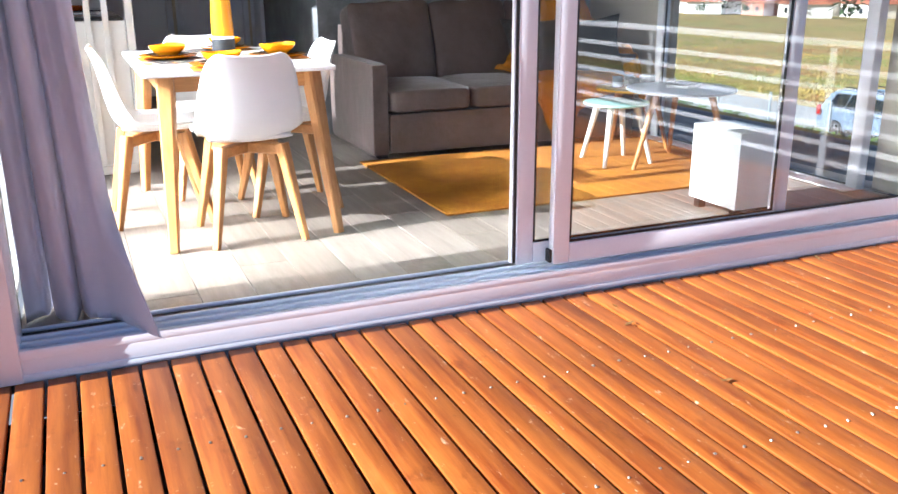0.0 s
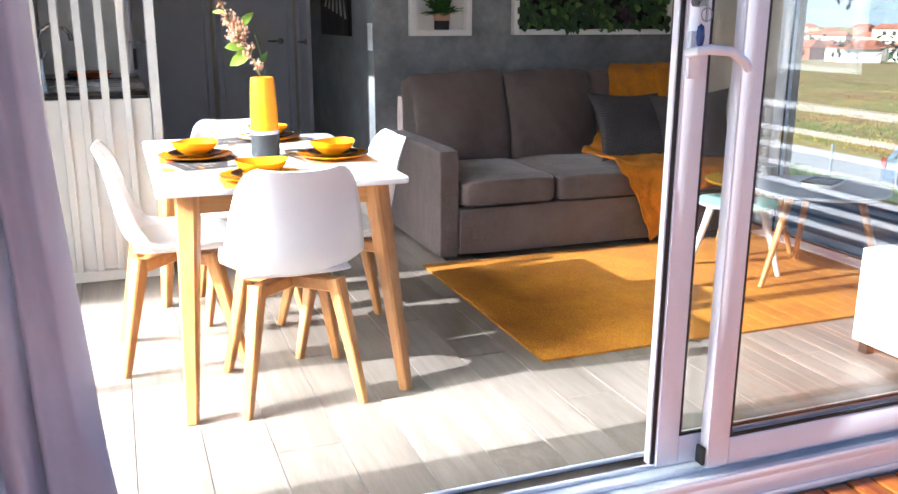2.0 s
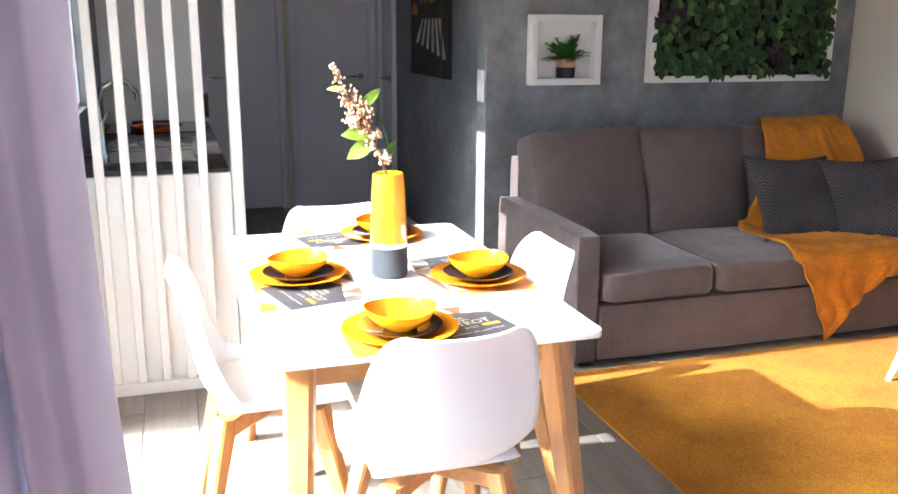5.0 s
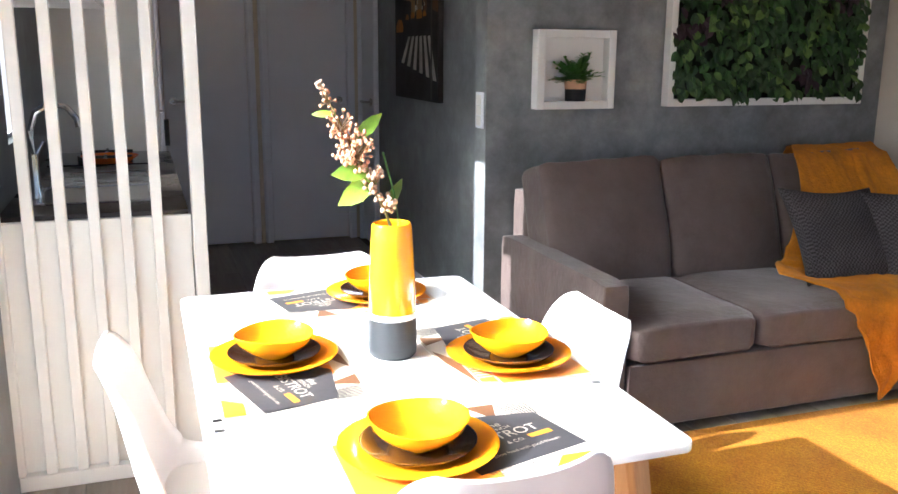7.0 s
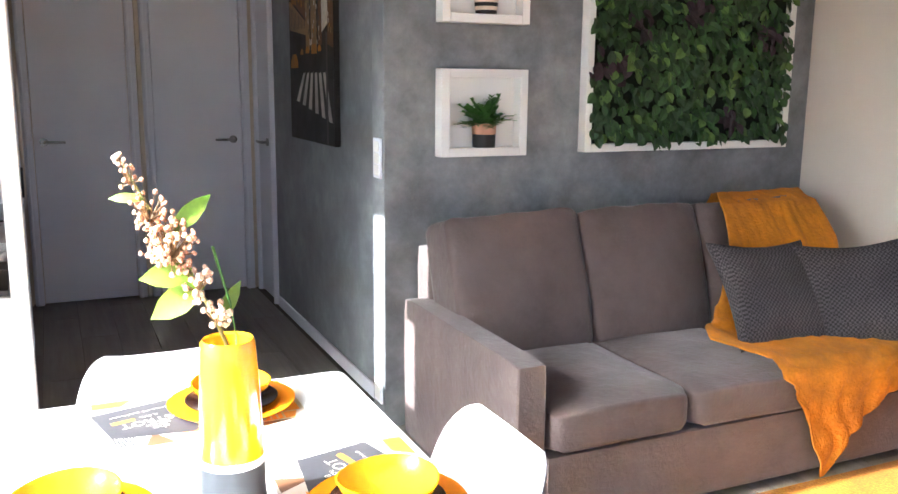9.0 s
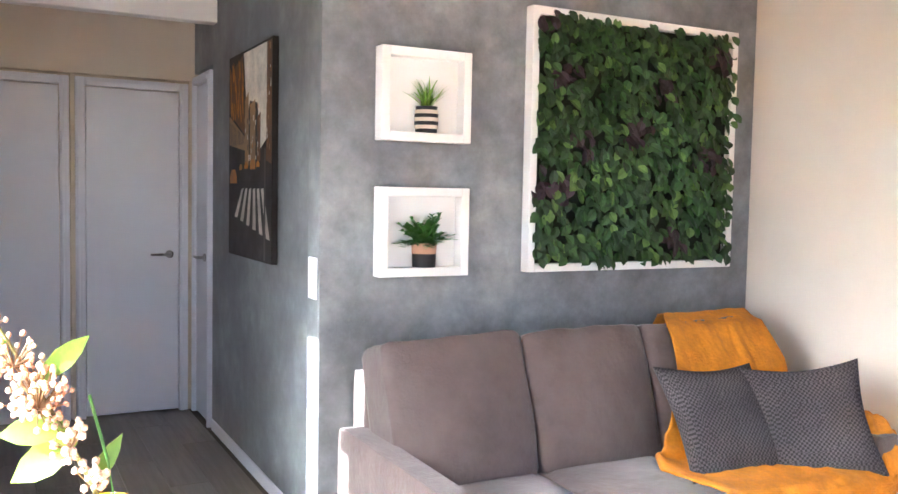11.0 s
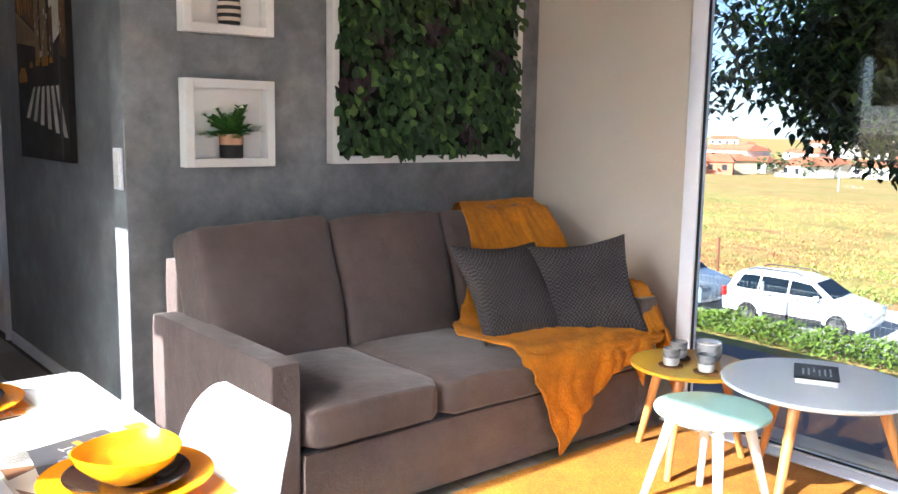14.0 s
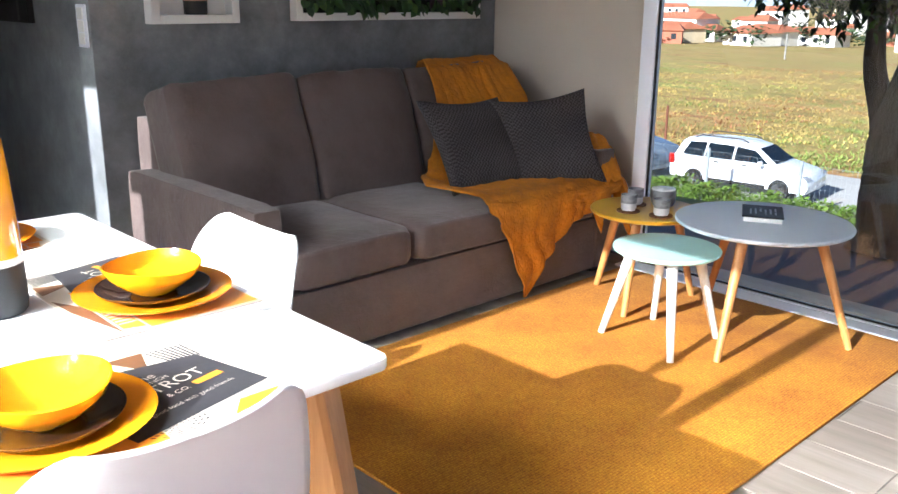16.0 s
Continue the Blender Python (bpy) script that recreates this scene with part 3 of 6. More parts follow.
def dining_chair(m):
    """Faces local +y; the origin is on the floor below the seat."""
    c = thing("dining_chair", "white moulded dining chair on splayed beech legs", "chair", m, "chairs round the table")
    prof = [(0.215, 0.425), (0.20, 0.455), (0.15, 0.462), (0.05, 0.448), (-0.05, 0.440), (-0.13, 0.452), (-0.175, 0.50), (-0.195, 0.57), (-0.212, 0.66), (-0.230, 0.745), (-0.248, 0.797), (-0.257, 0.815)]
    wid = [0.185, 0.20, 0.215, 0.228, 0.232, 0.232, 0.230, 0.222, 0.208, 0.188, 0.160, 0.125]
    lift = [0.0, 0.012, 0.03, 0.045, 0.055, 0.07, 0.075, 0.062, 0.05, 0.04, 0.028, 0.02]
    def at(rows, u):
        f = u * (len(rows) - 1)
        i = min(int(f), len(rows) - 2)
        g = f - i
        def val(k):
            return Vector(rows[max(0, min(k, len(rows) - 1))]) if isinstance(rows[0], tuple) else rows[max(0, min(k, len(rows) - 1))]
        p0, p1, p2, p3 = val(i - 1), val(i), val(i + 1), val(i + 2)
        return 0.5 * ((2 * p1) + (p2 - p0) * g + (2 * p0 - 5 * p1 + 4 * p2 - p3) * g * g + (3 * p1 - p0 - 3 * p2 + p3) * g ** 3)
    def shell(u, v):
        p, q = at(prof, u), at(prof, min(u + 0.02, 1.0)) - at(prof, max(u - 0.02, 0.0))
        n = Vector((q[1], -q[0])).normalized()
        if n[1] < 0 and u < 0.4:
            n = -n
        s = 2 * v - 1
        l = at(lift, u) * abs(s) ** 2.6
        n = Vector((-q[1], q[0])).normalized() * -1
        return Vector((at(wid, u) * s, p[0] + n[0] * l, p[1] + n[1] * l))
    part("shell", grid(44, 22, shell, 0.007), SHELL, c, "", 180)
    pad = cushion(0.36, 0.36, 0.05, 14, 14, 0.4, 0.003)
    part("seat_pad", placed(pad, pose(0, 0.03, 0.462, 0, 0, 0)), PAD, c, "white padded seat cushion", 180)
    tops = [(-0.13, 0.12), (0.13, 0.12), (-0.13, -0.13), (0.13, -0.13)]
    feet = [(-0.205, 0.215), (0.205, 0.215), (-0.195, -0.215), (0.195, -0.215)]
    for (a, b), (e, f) in zip(tops, feet):
        part("leg", rod(bmesh.new(), (a, b, 0.425), (e, f, 0.0), 0.026, 0.014, square=True), BEECH, c, "tapered beech leg")
    part("crossbar", rod(bmesh.new(), (-0.135, 0.125, 0.40), (0.135, -0.125, 0.40), 0.024, 0.024, square=True), BEECH_X, c)
    part("crossbar", rod(bmesh.new(), (0.135, 0.125, 0.40), (-0.135, -0.125, 0.40), 0.024, 0.024, square=True), BEECH_X, c)
    return c


near = dining_chair(pose(0.80, 4.145, 0))
copy_thing(near, pose(0.455, 4.62, 0, 0, 0, -90))
copy_thing(near, pose(1.082, 4.60, 0, 0, 0, 90))
copy_thing(near, pose(0.78, 5.10, 0, 0, 0, 180))


# ---- outside: ground, tree, car, fence, field, town ----
def ground_material():
    m, nt, b = base_mat("terrain")
    v = coords(nt)
    sep = nt.nodes.new("ShaderNodeSeparateXYZ")
    nt.links.new(v, sep.inputs[0])
    n1, n2, n3 = noise_tex(nt, coords(nt, (1, 0.45, 1)), 0.2, 7, 0.72), noise_tex(nt, v, 2.2, 6, 0.7), noise_tex(nt, coords(nt, (0.12, 0.03, 1)), 3, 5)
    dry = ramp(nt, n1, [(0.3, rgb("6f7d38")), (0.42, rgb("ad944e")), (0.54, rgb("bea460")), (0.66, rgb("a5683c"))])
    dry = mixc(nt, dry, ramp(nt, n2, [(0.3, rgb("5a553f")), (0.7, rgb("ffffff"))]), 0.8, "MULTIPLY")
    dry = mixc(nt, dry, rgb("74843a"), ramp(nt, n3, [(0.5, (0, 0, 0, 1)), (0.65, (0.6, 0.6, 0.6, 1))]))
    nt.links.new(dry, b.inputs["Base Color"])
    b.inputs["Roughness"].default_value = 0.95
    bump(nt, b, n2, 0.6, 0.1)
    return m


def low_ground(x):
    """The field falls gently away towards the town."""
    return LOW_Z - 0.031 * max(0.0, min(x, 260.0) - 30.0)


def height_at(x, y):
    """Terrace round the home, a bank down, and low land beyond."""
    far = max(abs(x - 2) - 4.6, -(y + 6), y - 14, 0.0)
    t = min(max(far / 6.0, 0), 1)
    return -0.34 + (low_ground(x) + 0.34) * (t * t * (3 - 2 * t))


def ground_sheet():
    bm = bmesh.new()
    xs = [-3000, -800, -200, -60, -30] + [-20 + 1.0 * i for i in range(61)] + [50, 60, 80, 110, 160, 260, 500, 1200, 3000]
    ys = [-3000, -800, -200, -60] + [-30 + 1.5 * i for i in range(50)] + [55, 80, 120, 200, 400, 1000, 3000]
    rows = [[bm.verts.new((x, y, height_at(x, y) + (0.05 * noise.noise(Vector((x * 0.3, y * 0.3, 0))) if x > 29 else 0))) for y in ys] for x in xs]
    for i in range(len(xs) - 1):
        for j in range(len(ys) - 1):
            bm.faces.new((rows[i][j], rows[i + 1][j], rows[i + 1][j + 1], rows[i][j + 1]))
    return bm


structure("ground", ground_sheet(), ground_material(), "dry grassy ground sloping down to a field", 180)
PAVING = surface("grey_concrete_paving", rgb("72767c"), 0.85, 0.12, 0.8, 40, 0.3)
structure("terrace", boxes((-2.6, -6, -0.36, 6.55, 13, -0.318)), PAVING, "pale concrete paving round the home")
structure("pavement", boxes((13.0, -60, LOW_Z + 0.005, 19.9, 80, LOW_Z + 0.12), r=0.02), PAVING, "pale concrete pavement below the bank")
structure("road", boxes((21.25, -60, LOW_Z + 0.005, 27.5, 80, LOW_Z + 0.03)), surface("bright_asphalt", rgb("a9a8a6"), 0.9, 0.1, 0.3, 30, 0.3), "sunlit pale road below the bank")


# ---- hall doors, kitchen ----
def hall_door(name, axis, fixed, a0, a1, top, handle_at, label, sign=-1):
    """A painted flush door with its lining. It faces -y (axis x) or -x (axis y)."""
    root = tagged(new(name), label, "", "", "structure")
    def put(a, b, lo, hi, d0, d1):
        p, q = sorted((fixed + sign * d0, fixed + sign * d1))
        return (a, p, lo, b, q, hi) if axis == "x" else (p, a, lo, q, b, hi)
    w = 0.06
    for a, b, lo, hi in ((a0 - w, a0 - 0.004, 0, top + w), (a1 + 0.004, a1 + w, 0, top + w), (a0 - 0.003, a1 + 0.003, top + 0.005, top + w)):
        part("door_frame", boxes(put(a, b, lo, hi, -0.03, 0.022), r=0.006, seg=2), DOOR_GREY, root)
        part("bead", boxes(put(a + 0.008, b - 0.03 if b - a < 0.2 else b - 0.008, lo, hi - 0.02, 0.0, 0.03), r=0.004), DOOR_GREY, root)
    lf = part("door_leaf", boxes(put(a0, a1, 0.012, top, -0.035, 0.004), r=0.004), DOOR_GREY, root, "plain grey door leaf")
    h = handle_at
    back = -1 if h > (a0 + a1) / 2 else 1
    def pt(a, z, d):
        return (a, fixed + sign * d, z) if axis == "x" else (fixed + sign * d, a, z)
    bm = rod(bmesh.new(), pt(h, 1.06, 0.004), pt(h, 1.06, 0.014), 0.026, 0.026, 20)
    rod(bm, pt(h, 1.06, 0.012), pt(h, 1.06, 0.055), 0.010, 0.010, 10)
    tube([pt(h, 1.06, 0.05), pt(h + back * 0.03, 1.06, 0.056), pt(h + back * 0.07, 1.06, 0.054), pt(h + back * 0.125, 1.06, 0.052)], [0.009, 0.0095, 0.009, 0.007], 10, bm)
    part("door_handle", bm, METAL, lf, "brushed steel lever handle")
    return root


hall_door("door_2", "x", Y_END, 1.20, 1.775, 2.13, 1.715, "closed grey flush door at the end of the hall")
hall_door("door_3", "x", Y_END, 0.47, 1.045, 2.13, 0.53, "closed grey flush door at the end of the hall")
hall_door("door_4", "y", X_HALL, 8.87, 9.27, 2.17, 8.99, "closed grey side door in the hall")
for x0, z0, x1, z1 in ((X_LEFT, 2.21, X_HALL, Z_CEIL), (X_LEFT, 0, 0.40, 2.208), (1.112, 0, 1.135, 2.208), (1.84, 0, X_HALL, 2.208)):
    structure("wall_end_lining", boxes((x0, Y_END, z0, x1, Y_END + 0.048, z1)), WARM_WHITE, "white boarding round the hall doors")

SLAT_WHITE = surface("white_laminate_slat", rgb("e8e7e2"), 0.4, 0.04, 2, 120, 0.04)
partition = thing("slatted_partition", "white slatted room divider beside the kitchen counter", "room divider")
part("half_wall", boxes((X_LEFT + 0.002, 5.775, 0.0, 0.445, 5.80, 0.885), r=0.002), SLAT_WHITE, partition, "white low panel")
part("plinth", boxes((X_LEFT + 0.002, 5.735, 0.0, 0.43, 5.774, 0.05), r=0.002), SLAT_WHITE, partition)
for x in (-0.135, -0.04, 0.055, 0.15, 0.245, 0.34):
    part("slat", boxes((x - 0.017, 5.735, 0.052, x + 0.017, 5.773, Z_CEIL - 0.003), r=0.003), SLAT_WHITE, partition)
part("post", boxes((0.448, 5.73, 0.0, 0.492, 5.80, Z_CEIL - 0.003), r=0.003), SLAT_WHITE, partition, "square end post")

COUNTER = surface("dark_stone_laminate", rgb("3a3430"), 0.3, 0.2, 4, 120, 0.05)
kitchen = thing("kitchen_base_unit", "white kitchen base unit along the side wall", "cabinet")
part("carcass", boxes((X_LEFT + 0.004, 5.805, 0.08, 0.40, 7.60, 0.858)), SLAT_WHITE, kitchen)
part("plinth", boxes((X_LEFT + 0.004, 5.805, 0, 0.35, 7.60, 0.078)), BLACK, kitchen)
for y in (5.81, 6.41, 7.01):
    d = part("cabinet_door", boxes((0.402, y, 0.09, 0.42, y + 0.585, 0.85), r=0.003), SLAT_WHITE, kitchen)
    part("handle", boxes((0.421, y + 0.40, 0.78, 0.432, y + 0.54, 0.79), r=0.002), METAL, d)
solid("worktop", boxes((X_LEFT + 0.004, 5.803, 0.862, 0.44, 7.60, 0.90), r=0.004, seg=2), COUNTER, "dark stone-look kitchen worktop with a sink", "worktop")
sink = thing("sink", "stainless steel inset kitchen sink with drainer", "sink", pose(0.14, 6.42, 0.9))
part("rim", boxes((-0.22, -0.42, 0.0, 0.22, -0.40, 0.006), (-0.22, 0.40, 0.0, 0.22, 0.42, 0.006), (-0.22, -0.40, 0.0, -0.18, 0.40, 0.006), (0.18, -0.40, 0.0, 0.22, 0.40, 0.006), (-0.18, -0.02, 0.0, 0.18, 0.02, 0.006), r=0.002), METAL, sink)
part("basin", boxes((-0.18, -0.40, 0.001, 0.18, -0.02, 0.002)), CHROME, sink)
for i in range(9):
    part("drainer_rib", boxes((-0.18, 0.03 + 0.04 * i, 0.001, 0.18, 0.05 + 0.04 * i, 0.005), r=0.001), METAL, sink)
tap = thing("tap", "chrome kitchen tap with a swan neck", "tap", pose(-0.05, 6.12, 0.902))
part("body", lathe([(0.0, 0), (0.027, 0), (0.027, 0.02), (0.02, 0.05), (0.019, 0.16), (0.0, 0.16)], 16), CHROME, tap)
part("spout", tube([(0, 0, 0.15), (0, 0, 0.24), (0.02, 0.0, 0.30), (0.07, 0, 0.33), (0.12, 0, 0.32), (0.15, 0, 0.28), (0.155, 0, 0.25)], 0.011, 10), CHROME, tap)
part("lever", rod(bmesh.new(), (0, 0.02, 0.13), (0.03, 0.09, 0.19), 0.008, 0.005, 8), CHROME, tap)
ORANGE = surface("orange_glaze", rgb("d9641c"), 0.2, 0.05, 5, 100, 0.0)
solid("dish", lathe([(0, 0), (0.08, 0), (0.13, 0.035), (0.126, 0.035), (0.078, 0.006), (0, 0.006)], 24), ORANGE, "shallow orange dish on the worktop", "dish", pose(0.16, 7.15, 0.901))
upper = thing("wall_cabinet", "white kitchen wall cabinet", "cabinet")
part("carcass", boxes((X_LEFT + 0.004, 5.83, 1.56, 0.20, 6.40, 2.25)), SLAT_WHITE, upper)
part("cabinet_door", boxes((0.202, 5.832, 1.562, 0.22, 6.398, 2.248), r=0.003), SLAT_WHITE, upper)
tall = thing("tall_cabinet", "tall white fridge housing at the counter's end", "cabinet")
part("carcass", boxes((X_LEFT + 0.004, 7.63, 0.0, 0.40, 8.30, 2.30)), SLAT_WHITE, tall)
for z0, z1 in ((0.05, 1.10), (1.11, 2.29)):
    d = part("cabinet_door", boxes((0.402, 7.635, z0, 0.42, 8.295, z1), r=0.003), DOOR_GREY, tall)
    part("handle", boxes((0.421, 7.66, z1 - 0.18, 0.445, 7.675, z1 - 0.04), r=0.003), BLACK, d)
hob = thing("hob", "black glass hob on the worktop", "hob", pose(0.14, 7.32, 0.901))
part("glass_plate", boxes((-0.24, -0.26, 0, 0.24, 0.26, 0.006), r=0.002), surface("black_glass", rgb("0b0b0c"), 0.08, 0.1, 3, 50, 0.0), hob)
for y in (-0.12, 0.12):
    part("pan_support", boxes((-0.12, y - 0.006, 0.006, 0.12, y + 0.006, 0.03), (-0.006, y - 0.1, 0.006, 0.006, y + 0.1, 0.028)), BLACK, hob)

# light switch and socket on the wall end
for name, z0, z1, label, cat in (("light_switch", 1.07, 1.235, "white triple light switch on the wall corner", "switch"), ("socket", 0.10, 0.20, "white wall socket near the floor", "socket")):
    sw = thing(name, label, cat)
    part("plate", boxes((X_CORNER - 0.010, 6.575, z0, X_CORNER - 0.001, 6.665, z1), r=0.003, seg=2), WHITE_PVC, sw)
    n = 3 if z1 - z0 > 0.12 else 1
    for i in range(n):
        h = (z1 - z0 - 0.02) / n
        part("rocker", boxes((X_CORNER - 0.014, 6.592, z0 + 0.012 + h * i, X_CORNER - 0.0101, 6.648, z0 + 0.008 + h * (i + 1)), r=0.002), WHITE_PAINT, sw)

# canvas print of a city street
def flat(name, rows, material, parent, x=None):
    """Painted patches on the canvas, given as polygons of (along the wall, height)."""
    bm = bmesh.new()
    for poly in rows:
        bm.faces.new([bm.verts.new((0, a, z)) for a, z in poly])
    bmesh.ops.recalc_face_normals(bm, faces=bm.faces)
    ob = part(name, bm, material, parent, "", None)
    ob.location = (x, 0, 0)
    return ob


canvas = thing("canvas_print", "dark canvas print of a city street with a zebra crossing", "picture", pose(X_HALL - 0.032, 0, 0))
part("canvas", boxes((0.0, 7.40, 1.14, 0.030, 8.25, 2.22), r=0.003), surface("printed_canvas_dark", rgb("1d1714"), 0.6, 0.5, 6, 80, 0.1), canvas)
INK = {n: surface("ink_" + n, rgb(c), 0.6, 0.3, 9, 60, 0.05) for n, c in (("white", "c9c2b8"), ("sky", "e2dccf"), ("ochre", "b8761f"), ("brown", "6b4526"), ("grey", "4a4542"), ("tan", "9a7c58"))}
flat("print_sky", [[(7.93, 2.205), (7.47, 2.205), (7.50, 1.74), (7.60, 1.70), (7.66, 1.93), (7.80, 1.95), (7.86, 1.86)]], INK["sky"], canvas, -0.0012)
flat("print_facade", [[(8.235, 2.12), (7.95, 2.20), (7.90, 1.78), (8.235, 1.92)]], INK["brown"], canvas, -0.0013)
flat("print_facade", [[(8.235, 1.90), (7.90, 1.77), (7.90, 1.70), (8.235, 1.74)]], INK["tan"], canvas, -0.0013)
flat("print_facade", [[(7.90, 1.96), (7.83, 2.0), (7.82, 1.62), (7.90, 1.62)], [(7.80, 1.93), (7.70, 1.95), (7.69, 1.62), (7.80, 1.62)]], INK["tan"], canvas, -0.0014)
flat("print_facade", [[(7.66, 1.86), (7.60, 1.88), (7.60, 1.64), (7.66, 1.64)], [(7.49, 2.205), (7.405, 2.205), (7.405, 1.62), (7.50, 1.64)]], INK["brown"], canvas, -0.0014)
rng = random.Random(5)
for i in range(26):
    a = rng.uniform(7.93, 8.2)
    z = rng.uniform(1.84, 2.1)
    flat("print_light", [[(a, z), (a + 0.012, z - 0.01), (a + 0.03, z + 0.09), (a + 0.02, z + 0.09)]], INK["ochre"], canvas, -0.0016)
for i in range(11):
    a = 8.225 - 0.03 * i
    flat("print_column", [[(a, 1.735 + 0.0), (a - 0.010, 1.735), (a - 0.010, 1.86 - 0.009 * i), (a, 1.87 - 0.009 * i)]], INK["grey"], canvas, -0.0016)
for i in range(60):
    a, z = rng.choice((rng.uniform(7.41, 7.485), rng.uniform(7.60, 7.90))), rng.uniform(1.63, 2.17)
    if a > 7.55 and z > 1.86:
        z -= 0.25
    q = rng.uniform(0.006, 0.016)
    flat("print_window", [[(a, z), (a + q, z), (a + q, z + 2 * q), (a, z + 2 * q)]], INK[rng.choice(["ochre", "tan", "sky", "grey"])], canvas, -0.0018)
for a, z, q in ((8.14, 1.53, 0.075), (7.98, 1.60, 0.03), (7.87, 1.605, 0.035), (7.74, 1.60, 0.05), (7.64, 1.61, 0.03)):
    flat("print_taxi", [[(a - q, z), (a + q, z), (a + q, z + 0.5 * q), (a + 0.5 * q, z + q), (a - 0.5 * q, z + q), (a - q, z + 0.5 * q)]], INK["ochre"], canvas, -0.002)
for i in range(6):
    a, lean_out = 7.96 - 0.075 * i, 0.14 - 0.05 * i
    flat("print_stripe", [[(a, 1.50), (a - 0.045, 1.505), (a - 0.05 + lean_out, 1.345 - 0.018 * i), (a + 0.012 + lean_out, 1.35 - 0.018 * i)]], INK["white"], canvas, -0.002)
flat("print_lamp_post", [[(7.53, 1.70), (7.50, 1.70), (7.50, 1.15), (7.53, 1.15)]], INK["grey"], canvas, -0.0021)

# ---- niches with plants, planted frame ----
LEAF_A = surface("leaf_green", rgb("4f8232"), 0.45, 0.35, 14, 60, 0.1, shift=True)
LEAF_B = surface("grass_green", rgb("7fa63c"), 0.5, 0.3, 14, 60, 0.1)
TERRA = surface("pale_terracotta", rgb("c8977a"), 0.7, 0.1, 8, 80, 0.1)
CHARCOAL = surface("charcoal_glaze", rgb("1b1b1c"), 0.6, 0.15, 8, 80, 0.08)
CREAM = surface("cream_glaze", rgb("d9c8b2"), 0.6, 0.1, 8, 80, 0.08)
SOIL = surface("soil", rgb("2e2118"), 0.95, 0.3, 30, 80, 0.4)


def leaf_card(bm, base, direction, length, width, up=Vector((0, 0, 1)), bend=0.25, n=3):
    """A bent leaf blade with a fold along its midrib."""
    d = direction.normalized()
    s = d.cross(up)
    s = s.normalized() if s.length > 1e-4 else Vector((1, 0, 0))
    nrm = s.cross(d)
    prof = [0.35, 1.0, 0.75, 0.0] if n == 3 else [0.3, 0.8, 1.0, 0.75, 0.0]
    prev = None
    for i, k in enumerate(prof):
        t = i / (len(prof) - 1)
        c = base + d * length * t - nrm * bend * length * t * t
        row = [bm.verts.new(c - s * width * k / 2 + nrm * 0.12 * width * k), bm.verts.new(c), bm.verts.new(c + s * width * k / 2 + nrm * 0.12 * width * k)] if k else [bm.verts.new(c)]
        if prev:
            if len(row) == 3:
                bm.faces.new((prev[0], prev[1], row[1], row[0]))
                bm.faces.new((prev[1], prev[2], row[2], row[1]))
            else:
                bm.faces.new((prev[0], prev[1], row[0]))
                bm.faces.new((prev[1], prev[2], row[0]))
        prev = row


def niche(x0, x1, z0, z1):
    n = thing("box_shelf", "white square box shelf on the grey wall", "shelf", group="box shelves on the wall")
    y0, y1, w = 6.49, 6.557, 0.036
    part("frame", boxes((x0, y0, z0, x0 + w, y1, z1), (x1 - w, y0, z0, x1, y1, z1), (x0 + w, y0, z0, x1 - w, y1, z0 + w), (x0 + w, y0, z1 - w, x1 - w, y1, z1), r=0.002), WHITE_PAINT, n)
    part("back_panel", boxes((x0 + w, y1 - 0.008, z0 + w, x1 - w, y1 - 0.001, z1 - w)), WHITE_PAINT, n)
    return n


niche(2.018, 2.416, 1.159, 1.517)
niche(2.018, 2.416, 1.70, 2.067)


